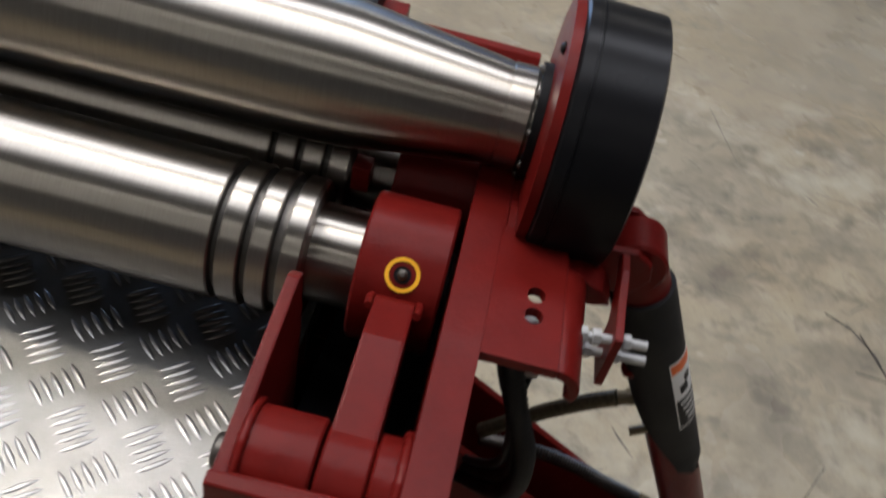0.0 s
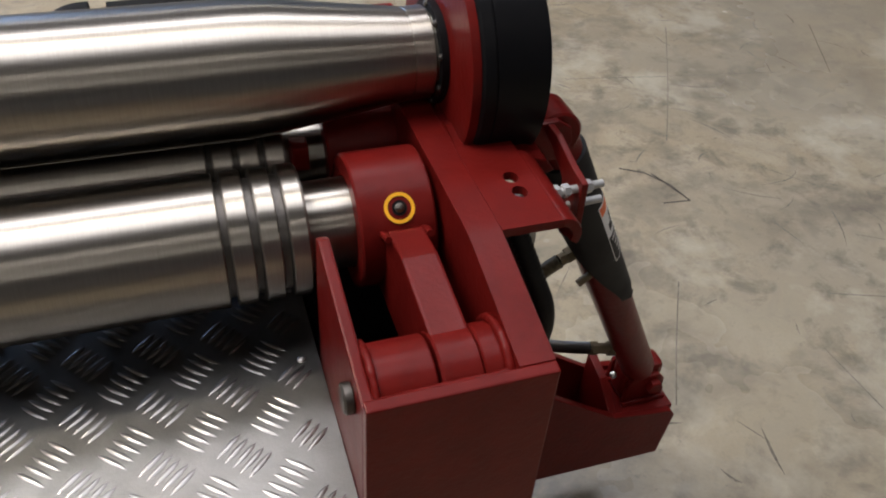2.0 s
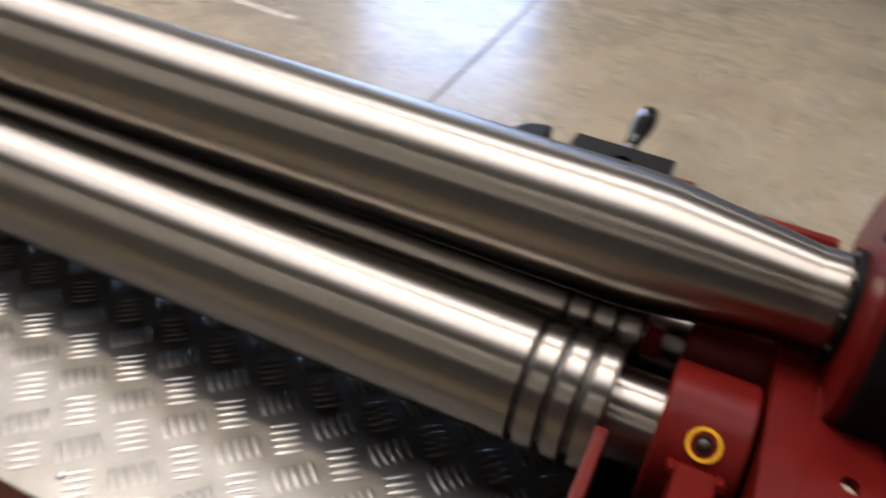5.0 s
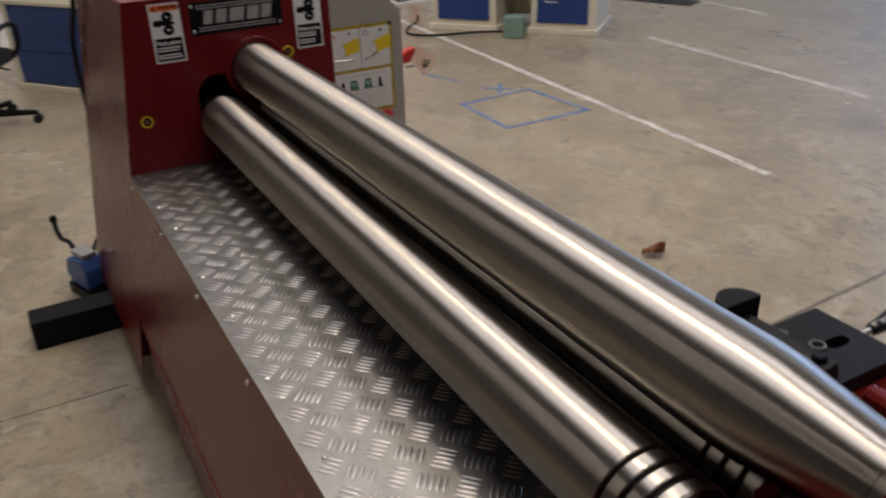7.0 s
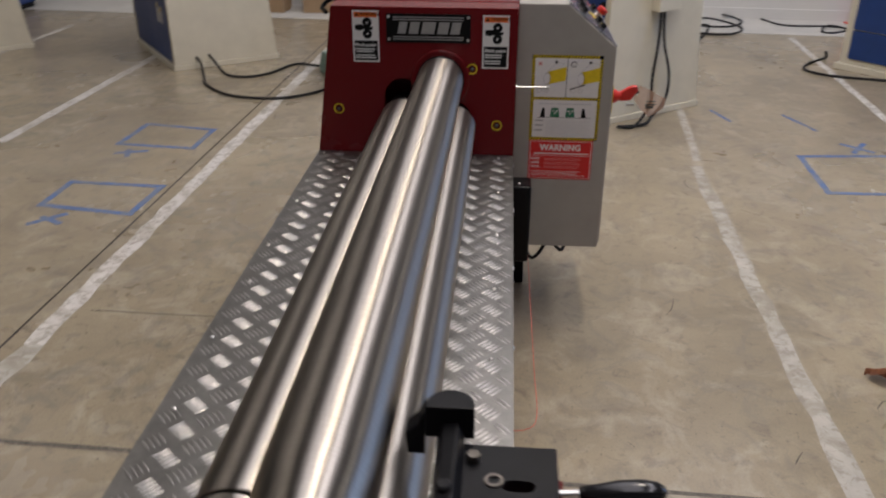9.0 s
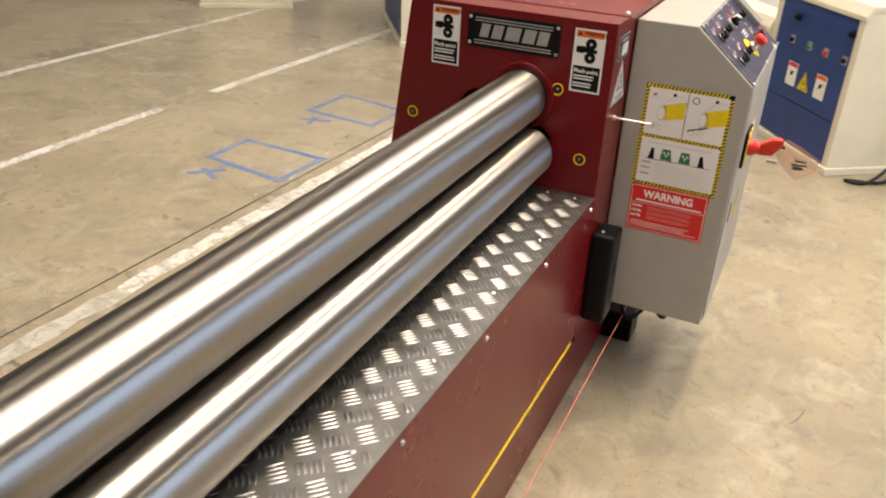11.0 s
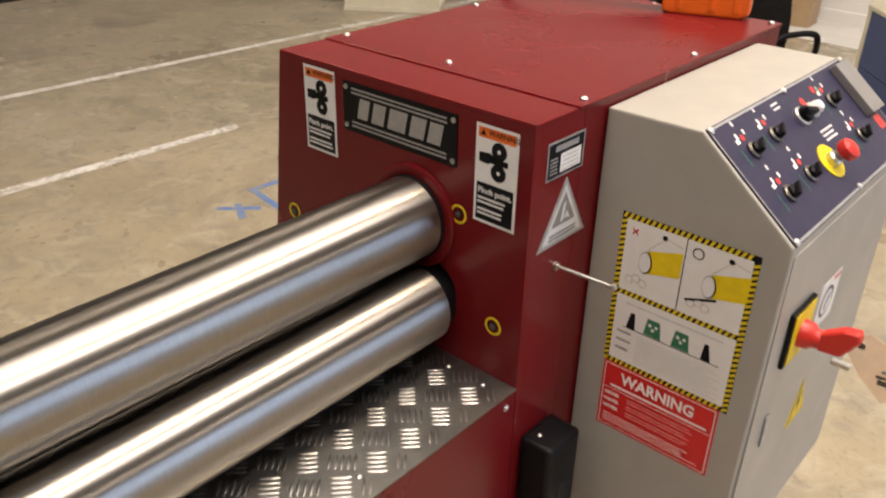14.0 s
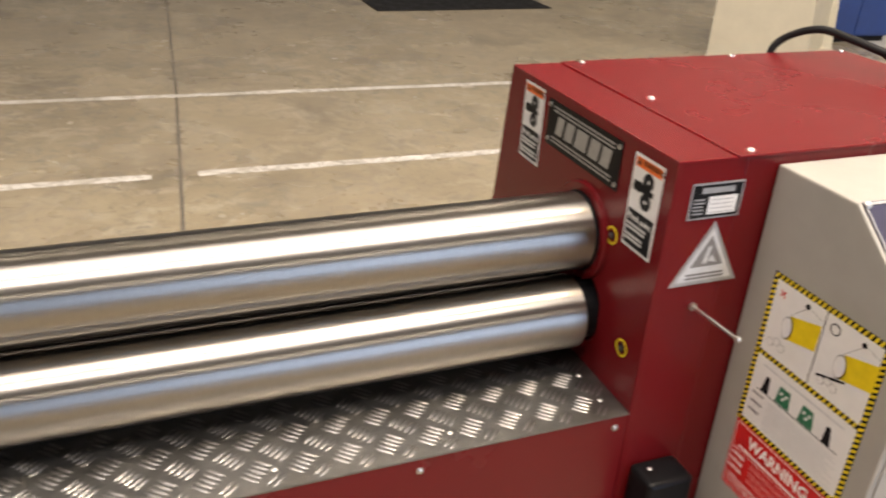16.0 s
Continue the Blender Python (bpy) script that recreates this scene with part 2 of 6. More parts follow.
def weather(m, layers):
    """Lay stains over a material's colour: (scale, low, high, amount, colour, distortion, stretch)."""
    nt = m.node_tree
    p = nt.nodes["Principled BSDF"]
    src = p.inputs["Base Color"].links[0].from_socket
    tc = nt.nodes.new("ShaderNodeTexCoord")
    for sc, lo, hi, amount, colr, dist, st, *spot in layers:
        mp = nt.nodes.new("ShaderNodeMapping")
        mp.inputs["Scale"].default_value = st
        mp.inputs["Location"].default_value = (sc * 1.7, lo * 9, hi * 5)
        nt.links.new(tc.outputs["Object"], mp.inputs[0])
        n = nt.nodes.new("ShaderNodeTexNoise")
        n.inputs["Scale"].default_value, n.inputs["Detail"].default_value, n.inputs["Roughness"].default_value = sc, 7, 0.65
        n.inputs["Distortion"].default_value = dist
        nt.links.new(mp.outputs[0], n.inputs["Vector"])
        r = nt.nodes.new("ShaderNodeMapRange")
        r.inputs[1].default_value, r.inputs[2].default_value, r.inputs[4].default_value = lo, hi, amount
        nt.links.new(n.outputs["Fac"], r.inputs[0])
        fac = r.outputs[0]
        if spot:
            far = nt.nodes.new("ShaderNodeVectorMath")
            far.operation = "DISTANCE"
            far.inputs[1].default_value = spot[0]
            nt.links.new(tc.outputs["Object"], far.inputs[0])
            fade = nt.nodes.new("ShaderNodeMapRange")
            fade.inputs[1].default_value, fade.inputs[2].default_value = spot[1], spot[1] * 0.45
            nt.links.new(far.outputs["Value"], fade.inputs[0])
            both = nt.nodes.new("ShaderNodeMath")
            both.operation = "MULTIPLY"
            nt.links.new(fac, both.inputs[0])
            nt.links.new(fade.outputs[0], both.inputs[1])
            fac = both.outputs[0]
        x = nt.nodes.new("ShaderNodeMix")
        x.data_type = "RGBA"
        nt.links.new(fac, x.inputs[0])
        nt.links.new(src, x.inputs[6])
        x.inputs[7].default_value = (*colr, 1)
        src = x.outputs[2]
    nt.links.new(src, p.inputs["Base Color"])


weather(FLOOR, (
    (0.8, 0.44, 0.66, 0.5, (0.235, 0.19, 0.13), 0.5, (1, 1, 1)),
    (5.0, 0.50, 0.66, 0.7, (0.44, 0.39, 0.295), 0.8, (1, 1, 1)),
    (2.2, 0.54, 0.74, 0.6, (0.13, 0.11, 0.085), 0.6, (1, 0.75, 1)),
    (14.0, 0.56, 0.70, 0.6, (0.14, 0.12, 0.10), 0.6, (1, 1, 1)),
    (45.0, 0.62, 0.70, 0.6, (0.09, 0.075, 0.06), 0.2, (1, 1, 1)),
    (6.5, 0.50, 0.66, 0.5, (0.19, 0.175, 0.15), 1.2, (1, 1, 1)),
    (9.0, 0.66, 0.74, 0.45, (0.42, 0.40, 0.35), 2.5, (0.25, 1.6, 1)),
    (120.0, 0.45, 0.75, 0.35, (0.16, 0.145, 0.12), 0.0, (1, 1, 1)),
    (1.3, 0.30, 0.60, 0.75, (0.29, 0.262, 0.205), 0.6, (1, 1, 1), (-3.4, -1.2, 0.0), 2.6),
    (3.2, 0.50, 0.66, 0.7, (0.155, 0.138, 0.11), 0.25, (1, 1.2, 1), (-3.2, -0.9, 0.0), 2.2),
    (8.5, 0.52, 0.66, 0.6, (0.12, 0.107, 0.088), 0.3, (1, 1, 1), (-3.1, -0.8, 0.0), 1.9),
    (2.6, 0.54, 0.66, 0.6, (0.45, 0.42, 0.34), 0.2, (1, 1, 1), (-3.6, -1.4, 0.0), 2.4)))
weather(LINE, ((3.0, 0.50, 0.62, 0.55, (0.34, 0.31, 0.25), 1.5, (1, 1, 1)), (26.0, 0.50, 0.58, 0.75, (0.30, 0.27, 0.22), 0.6, (1, 1, 1)), (7.0, 0.54, 0.66, 0.6, (0.32, 0.29, 0.24), 1.0, (1, 1, 1))))
weather(TAPE, ((40.0, 0.52, 0.62, 0.65, (0.24, 0.25, 0.25), 0.5, (1, 1, 1)), (5.0, 0.44, 0.60, 0.7, (0.22, 0.235, 0.24), 0.5, (1, 1, 1))))
FAINT = mat("faded_white_line", (0.44, 0.42, 0.37), 0.7, 0, 0.1, 12)
weather(FAINT, ((3.5, 0.46, 0.58, 0.75, (0.29, 0.26, 0.20), 1.5, (1, 1, 1)), (22.0, 0.50, 0.60, 0.7, (0.27, 0.24, 0.19), 0.6, (1, 1, 1))))

PALE = mat("pale_floor_paint", (0.55, 0.54, 0.5), 0.6, 0, 0.08, 3, 0, 0, 0.3, (0.42, 0.40, 0.36), 2)
SCRATCH = mat("scratched_concrete", (0.12, 0.105, 0.085), 0.7, 0, 0.5, 60)
DARKLINE = mat("dirt_in_joint", (0.05, 0.042, 0.034), 0.85, 0, 0.4, 40)
LIGHTGREY = mat("pale_grey_print", (0.58, 0.58, 0.58), 0.5, 0, 0.1, 60)
PINK = mat("pink_chalk", (0.62, 0.17, 0.13), 0.8, 0, 0.3, 60)
LEAF = mat("dry_leaf_brown", (0.26, 0.09, 0.03), 0.7, 0, 0.3, 60)
GREEN = mat("sign_green", (0.02, 0.16, 0.08), 0.5, 0, 0.05, 40)
METER = mat("dull_grey_plastic", (0.19, 0.18, 0.175), 0.5, 0, 0.06, 30)
SILVER = mat("satin_silver", (0.42, 0.42, 0.42), 0.45, 0.6, 0.1, 60)
PALEBLUE = mat("pedal_blue", (0.05, 0.13, 0.36), 0.4, 0, 0.1, 30)
TEAL = mat("faded_green_box", (0.16, 0.26, 0.22), 0.5, 0, 0.1, 20)
BRAID = mat("worn_braid", (0.10, 0.085, 0.055), 0.5, 0.6, 0.35, 160)
BRASS = mat("brass", (0.17, 0.135, 0.085), 0.5, 0.7, 0.1, 60)
CARD = mat("cardboard", (0.34, 0.23, 0.13), 0.8, 0, 0.08, 8)
TAGM = mat("clear_orange_plastic", (0.80, 0.42, 0.26), 0.3, 0, 0.1, 30)
TAGM.node_tree.nodes["Principled BSDF"].inputs["Alpha"].default_value = 0.42
CHAIRB = mat("black_fabric", (0.008, 0.008, 0.009), 0.8, 0, 0.2, 60)
CHAIRB.node_tree.nodes["Principled BSDF"].inputs["Specular IOR Level"].default_value = 0.2
PAPER = mat("tan_tag", (0.55, 0.36, 0.22), 0.7, 0, 0.1, 20)
GRIP = mat("glossy_grip", (0.01, 0.01, 0.011), 0.15, 0, 0.1, 20)
LAMPRED = mat("red_button", (0.52, 0.025, 0.018), 0.35, 0, 0.05, 40)


# ---- flat print: stickers and plates ----
def text_faces(s, size, shear=0.0, bold=0.0):
    """Outlines of a word in the built-in font, as (places, faces), from (0, 0) to the right."""
    cu = bpy.data.curves.new("word", "FONT")
    cu.body, cu.size, cu.shear, cu.resolution_u = s, size, shear, 2
    cu.offset = bold
    ob = bpy.data.objects.new("word", cu)
    scene.collection.objects.link(ob)
    me = bpy.data.meshes.new_from_object(ob)
    out = ([(v.co.x, v.co.y) for v in me.vertices], [tuple(p.vertices) for p in me.polygons])
    bpy.data.objects.remove(ob)
    bpy.data.curves.remove(cu)
    bpy.data.meshes.remove(me)
    return out


def rect(u0, v0, u1, v1):
    return [(u0, v0), (u1, v0), (u1, v1), (u0, v1)]


def disc(u, v, r, n=20, r2=None):
    return [(u + r * math.cos(2 * math.pi * k / n), v + (r2 or r) * math.sin(2 * math.pi * k / n)) for k in range(n)]


def stroke(u0, v0, u1, v1, w):
    d = Vector((u1 - u0, v1 - v0)).normalized() * w / 2
    return [(u0 + d.y, v0 - d.x), (u1 + d.y, v1 - d.x), (u1 - d.y, v1 + d.x), (u0 - d.y, v0 + d.x)]


def sheet(name, parent, m, outline, base, items, label="", thick=0.0006):
    """A thin sheet with printed shapes: items are (material, layer, polygon) or (material, layer, (places, faces), (u, v))."""
    g = bmesh.new()
    mats = [base]

    def slot(k):
        if k not in mats:
            mats.append(k)
        return mats.index(k)

    lo = [g.verts.new((u, v, 0)) for u, v in outline]
    hi = [g.verts.new((u, v, thick)) for u, v in outline]
    n = len(lo)
    g.faces.new(hi)
    for k in range(n):
        g.faces.new((lo[k], lo[(k + 1) % n], hi[(k + 1) % n], hi[k]))
    for it in items:
        z = thick + 0.00035 * it[1]
        if len(it) == 3:
            f = g.faces.new([g.verts.new((u, v, z)) for u, v in it[2]])
            f.material_index = slot(it[0])
        else:
            (pl, fs), (du, dv) = it[2], it[3]
            vs = [g.verts.new((u + du, v + dv, z)) for u, v in pl]
            for q in fs:
                f = g.faces.new([vs[k] for k in q])
                f.material_index = slot(it[0])
    for f in g.faces:
        f.normal_update()
        if f.normal.z < -0.5:
            f.normal_flip()
    me = bpy.data.meshes.new(name)
    g.to_mesh(me)
    g.free()
    for k in mats:
        me.materials.append(k)
    me.transform(m)
    ob = new(name, me)
    ob.parent = parent
    if label:
        ob["label"] = label
    return ob


def face_x(x, y, z):
    """Print on a face that looks along -x; (y, z) is its lower left corner as read."""
    return Matrix(((0, 0, -1, x), (-1, 0, 0, y), (0, 1, 0, z), (0, 0, 0, 1)))


def face_y(x, y, z):
    """Print on a face that looks along -y."""
    return Matrix(((1, 0, 0, x), (0, 0, -1, y), (0, 1, 0, z), (0, 0, 0, 1)))


def bars(m, layer, u0, u1, v, h, n, gap, seed=1, ragged=0.3):
    rnd = random.Random(seed)
    out = []
    for k in range(n):
        vv = v - k * gap
        out.append((m, layer, rect(u0, vv, u1 - rnd.random() * ragged * (u1 - u0), vv + h)))
    return out


def screw(parent, p, n, r=0.006, m=None, name="screw"):
    """A round screw head on a face; n is the face's direction."""
    q = Vector(p) + Vector(n) * r * 0.75
    return smooth(part(name, lathe([(0, r), (r * 0.35, r * 0.95), (r * 0.65, r * 0.6), (r * 0.75, r * 0.15)], 12, along(p, q)), m or ZINC, parent), 40)


# ---- the hall ----
b = bmesh.new()
bmesh.ops.create_grid(b, x_segments=1, y_segments=1, size=60)
floor = tagged(part("floor", b, FLOOR), "stained and scratched grey-brown concrete floor", "floor", kind="structure")
WX, EX, SY, NY, HZ = -14.0, 8.4, -14.0, 15.0, 7.0


def ex(y):
    """The east wall stands slightly askew."""
    return 7.1 + 0.08 * y


def wall(name, b, label, m=WALL):
    return tagged(part(name, b, m), label, "wall", kind="structure")


# grey walls are out of view, kept dull so that little light bounces back
wall("wall_east_upper", prism([(ex(SY) + 0.01, SY), (ex(SY) + 0.3, SY), (ex(NY) + 0.3, NY), (ex(NY) + 0.01, NY)], "z", 4.2, HZ), "unseen dull grey wall above the white wall", UNSEEN_WALL)
wall("wall_east", prism([(ex(SY), SY), (ex(SY) + 0.3, SY), (ex(NY) + 0.3, NY), (ex(NY), NY)], "z", 0, 4.2), "white painted hall wall behind the machines")
wall("wall_west", box(WX - 0.3, SY, 0, WX, NY, HZ), "unseen dull grey hall wall", UNSEEN_WALL)
wall("wall_north", box(WX - 0.3, NY, 0, EX + 0.3, NY + 0.3, HZ), "unseen dull grey hall wall", UNSEEN_WALL)
b = box(WX - 0.3, SY - 0.3, 0, DOOR[0], SY, HZ)
box(DOOR[1], SY - 0.3, 0, EX + 0.3, SY, HZ, bm=b)
box(DOOR[0], SY - 0.3, DOOR[2], DOOR[1], SY, HZ, bm=b)
wall("wall_south", b, "unseen dull grey hall wall with a wide open door", UNSEEN_WALL)
# unseen ceiling, coloured dark to deepen the shadows below
b = box(WX - 0.3, SY - 0.3, HZ, EX + 0.3, NY + 0.3, HZ + 0.2)
for k in range(8):
    box(WX, SY + 3.2 + k * 3.2, HZ - 0.3, EX, SY + 3.35 + k * 3.2, HZ, bm=b)
tagged(part("ceiling", b, CEIL), "unseen dark grey hall ceiling with purlins", "ceiling", kind="structure")
tagged(part("trim", prism([(ex(SY) - 0.02, SY), (ex(SY), SY), (ex(NY), NY), (ex(NY) - 0.02, NY)], "z", 0.0, 0.12), WALL), "pale skirting board along the hall wall", "skirting", kind="structure")
tagged(part("pavement", prism([(ex(SY) - 0.82, SY), (ex(SY) - 0.021, SY), (ex(NY) - 0.021, NY), (ex(NY) - 0.82, NY)], "z", 0, 0.004), PALE), "pale painted floor strip along the wall", "floor strip", kind="structure")

for k, ((rx0, rx1, ry0, ry1), power) in enumerate(ROOFS):
    tagged(part("window_%d" % (k + 1), box(rx0 - 0.05, ry0 - 0.05, 6.94, rx1 + 0.05, ry1 + 0.05, 6.98, 0.004), WALL), "long milky plastic roof light in the hall ceiling", "roof light", kind="structure")
lamp_body = mat("lamp_housing", (0.5, 0.5, 0.5), 0.5)
lamp_glow = mat("lamp_tube", (0.9, 0.9, 0.85), 0.5, emit=(1.0, 0.93, 0.78, 6))
for lx, ly in LAMPS:
    t = thing("strip_lamp", "white strip lamp hanging under the hall ceiling", "lamp", "strip lamps under the ceiling", at=(lx, ly, LAMP_Z))
    part("housing", box(-LAMP_L / 2, -0.12, 0.02, LAMP_L / 2, 0.12, 0.09, 0.01), lamp_body, t)
    part("tube", box(-LAMP_L / 2 + 0.03, -0.06, 0.0, LAMP_L / 2 - 0.03, 0.06, 0.02), lamp_glow, t)
    part("hanger", rod((-LAMP_L / 3, 0, 0.09), (-LAMP_L / 3, 0, HZ - LAMP_Z), 0.006, 6), lamp_body, t)
    part("hanger", rod((LAMP_L / 3, 0, 0.09), (LAMP_L / 3, 0, HZ - LAMP_Z), 0.006, 6), lamp_body, t)


t = thing("bay_lamp", "broad white bay lamp hanging over the machine's head", "lamp", at=BAY)
part("housing", box(-0.92, -0.32, 0.004, 0.92, 0.32, 0.09, 0.02), lamp_body, t)
part("diffuser", box(-0.88, -0.28, -0.004, 0.88, 0.28, 0.0035), lamp_glow, t)
for x in (-0.6, 0.6):
    part("hanger", rod((x, 0, 0.09), (x, 0, HZ - BAY[2]), 0.006, 6), lamp_body, t)


def strip(name, pts, w, m, label, category, h=0.0012, jag=0.0, seed=3, gaps=()):
    """A painted or taped line on the floor through the points, with uneven edges and bare stretches."""
    rnd = random.Random(seed)
    g = bmesh.new()
    for (x0, y0), (x1, y1) in zip(pts, pts[1:]):
        d = Vector((x1 - x0, y1 - y0))
        n = max(1, int(d.length / 0.12)) if jag else 1
        side = Vector((-d.y, d.x)).normalized() * w / 2
        prev = None
        for k in range(n + 1):
            f = k / n
            c = Vector((x0, y0)) + d * f
            a = c + side * (1 + jag * (rnd.random() - 0.5))
            e = c - side * (1 + jag * (rnd.random() - 0.5))
            bare = any(u0 < c.x < u1 for u0, u1 in gaps)
            cur = None if bare else (g.verts.new((a.x, a.y, h)), g.verts.new((e.x, e.y, h)))
            if prev and cur:
                g.faces.new((prev[0], prev[1], cur[1], cur[0]))
            prev = cur
    for f in g.faces:
        f.normal_update()
        if f.normal.z < 0:
            f.normal_flip()
    return tagged(part(name, g, m), label, category, kind="structure")


WORN = "worn white painted line on the concrete floor"
strip("floor_line", [(-2.2, 1.585), (-0.1, 1.527)], 0.085, FAINT, WORN, "floor line", jag=0.7, seed=31)
strip("floor_line", [(-0.1, 1.527), (5.9, 1.36)], 0.085, LINE, WORN, "floor line", jag=0.4, seed=1)
strip("floor_line", [(-2.4, 3.09), (1.72, 3.01)], 0.075, LINE, WORN, "floor line", jag=0.25, seed=2, gaps=((-0.7, -0.5), (-2.0, -1.7)))
strip("floor_line", [(2.18, 2.985), (5.9, 2.86)], 0.08, LINE, WORN, "floor line", jag=0.2, seed=3)
strip("floor_line", [(-3.0, 4.62), (5.9, 4.33)], 0.075, LINE, WORN, "floor line", jag=0.2, seed=4, gaps=((-2.2, -2.0),))
strip("floor_line", [(-0.72, -1.37), (0.7, -1.40), (2.1, -1.44)], 0.075, FAINT, WORN, "floor line", jag=0.5, seed=5)
strip("floor_line", [(2.2, -1.47), (3.35, -1.56)], 0.05, FAINT, WORN, "floor line", jag=0.5, seed=6)
strip("floor_line", [(0.3, -2.82), (5.9, -3.12)], 0.06, LINE, WORN, "floor line", jag=0.35, seed=7)
strip("floor_line", [(0.9, -4.46), (3.14, -4.53)], 0.075, LINE, WORN, "floor line", jag=0.2, seed=8)
strip("floor_line", [(3.2, -6.1), (6.0, -6.2)], 0.075, LINE, WORN, "floor line", jag=0.2, seed=9)
JOINT = "dark saw-cut joint in the concrete floor"
strip("floor_joint", [(-8, 1.86), (6.0, 1.47)], 0.012, DARKLINE, JOINT, "floor joint", 0.0008, 0.4, 11)
strip("floor_joint", [(-0.20, 9), (-0.436, 4.7), (-0.606, 2.33), (-0.66, 1.3), (-0.75, -1.5), (-0.705, -2.35), (-0.664, -3.13), (-0.61, -4.08), (-0.45, -9)], 0.018, SCRATCH, JOINT, "floor joint", 0.0008, 0.5, 12)
strip("floor_crack", [(0.17, 1.42), (0.15, 0.5)], 0.006, DARKLINE, "fine crack in the concrete floor", "floor crack", 0.0008, 0.8, 13)
SCR = "dark scratch in the concrete floor"
for k, pts in enumerate((
        [(-3.15, -1.10), (-3.22, -1.06), (-3.27, -0.98), (-3.29, -0.89)],
        [(-3.29, -0.89), (-3.20, -0.90)], [(-3.24, -1.05), (-3.28, -0.93)],
        [(-3.84, -2.0), (-3.58, -1.53), (-3.39, -1.21)], [(-3.06, -0.57), (-2.93, -0.36), (-2.83, -0.19)],
        [(-3.22, -1.68), (-3.6, -1.62), (-4.1, -1.55)], [(-3.62, -1.0), (-3.75, -0.86)], [(-3.45, -0.42), (-3.62, -0.36)],
        [(-3.95, -0.85), (-4.2, -0.9)], [(-2.7, -2.2), (-2.55, -2.6)], [(-3.1, -2.3), (-3.5, -2.2)], [(-3.3, -0.25), (-3.32, 0.05)],
        [(-3.7, -0.62), (-3.9, -0.5)], [(-2.95, -1.75), (-2.88, -2.05)], [(-4.3, -1.5), (-4.5, -1.9)], [(-3.55, -0.1), (-3.7, -0.02)])):
    strip("floor_scratch", pts, 0.006 if k < 3 else 0.0032, DARKLINE if k < 3 else SCRATCH, SCR, "floor scratch", 0.0007, 0.9, 20 + k)


rnd = random.Random(44)
g = bmesh.new()
for k in range(260):
    near = k < 150
    x, y = (rnd.uniform(-4.8, -2.3), rnd.uniform(-2.6, 0.6)) if near else (rnd.uniform(-3.0, 4.0), rnd.choice((rnd.uniform(-4.5, -0.5), rnd.uniform(0.7, 6.0))))
    a, n = rnd.uniform(0, math.pi), rnd.randint(2, 6)
    w = rnd.uniform(0.0012, 0.0035)
    turn_, step = rnd.uniform(-0.5, 0.5), rnd.uniform(0.008, 0.035)
    prev = None
    for q in range(n + 1):
        ww = w * math.sin(math.pi * (q + 0.3) / (n + 0.6)) * rnd.uniform(0.6, 1.3)
        cur = (g.verts.new((x - ww * math.sin(a), y + ww * math.cos(a), 0.0006)), g.verts.new((x + ww * math.sin(a), y - ww * math.cos(a), 0.0006)))
        if prev:
            f = g.faces.new((prev[0], prev[1], cur[1], cur[0]))
            f.normal_update()
            if f.normal.z < 0:
                f.normal_flip()
        prev = cur
        x, y, a = x + step * math.cos(a), y + step * math.sin(a), a + turn_ * rnd.random()
tagged(part("floor_scuffs", g, SCRATCH), "small dark scuffs scattered on the concrete floor", "scuff marks", kind="stuff")


def tape_box(cs, mark, seed):
    """A rectangle of blue tape with a cross beside it."""
    t = thing("tape_marking", "rectangle of blue masking tape stuck on the concrete floor", "floor tape", "tape marks on the floor", at=(cs[0][0], cs[0][1], 0))
    o = Vector(cs[0])
    for k in range(4):
        p, q = Vector(cs[k]) - o, Vector(cs[(k + 1) % 4]) - o
        d = (q - p).normalized() * 0.02
        part("tape_strip", prism(stroke(p.x - d.x, p.y - d.y, q.x + d.x, q.y + d.y, 0.036), "z", 0, 0.0011 + 0.0006 * (k % 2)), TAPE, t)
    for k, (p, q) in enumerate(mark):
        p, q = Vector(p) - o, Vector(q) - o
        part("tape_strip", prism(stroke(p.x, p.y, q.x, q.y, 0.034), "z", 0, 0.0012 + 0.0006 * k), TAPE, t)


tape_box([(1.215, 2.195), (1.14, 1.67), (1.525, 1.648), (1.55, 2.19)], [((0.968, 2.142), (1.117, 1.998)), ((1.068, 2.115), (0.99, 1.972))], 1)
tape_box([(2.213, 2.205), (2.167, 1.702), (2.547, 1.689), (2.631, 2.18)], [((2.04, 2.16), (2.10, 1.96)), ((1.98, 2.05), (2.12, 2.10))], 2)
tape_box([(1.735, -2.10), (2.335, -2.125), (2.385, -2.71), (1.745, -2.75)], [((2.42, -2.48), (2.62, -2.62)), ((2.44, -2.62), (2.60, -2.46))], 3)
for pts in ([(3.30, -1.78), (3.02, -1.86)], [(3.22, -2.27), (2.85, -2.40)]):
    strip("floor_line", pts, 0.03, TAPE, "faded scrap of blue tape on the floor", "floor tape", 0.0012, 0.5)

# dark mat, drain grate, dry leaf
part_ = part("rubber_mat", box(1.85, 7.3, 0, 3.95, 9.0, 0.012, 0.004), RUBBER)
tagged(part_, "black rubber mat lying on the concrete floor", "mat")
t = thing("drain_grate", "dark steel drain grate set in the floor", "drain", at=(4.49, -5.79, 0.0), rz=-157)
part("frame", box(-0.5, -0.17, 0, 0.5, 0.17, 0.003), DARKLINE, t)
for k in range(16):
    part("slat", box(-0.47 + k * 0.06, -0.15, 0.003, -0.45 + k * 0.06, 0.15, 0.008), RUBBER, t)
g = bmesh.new()
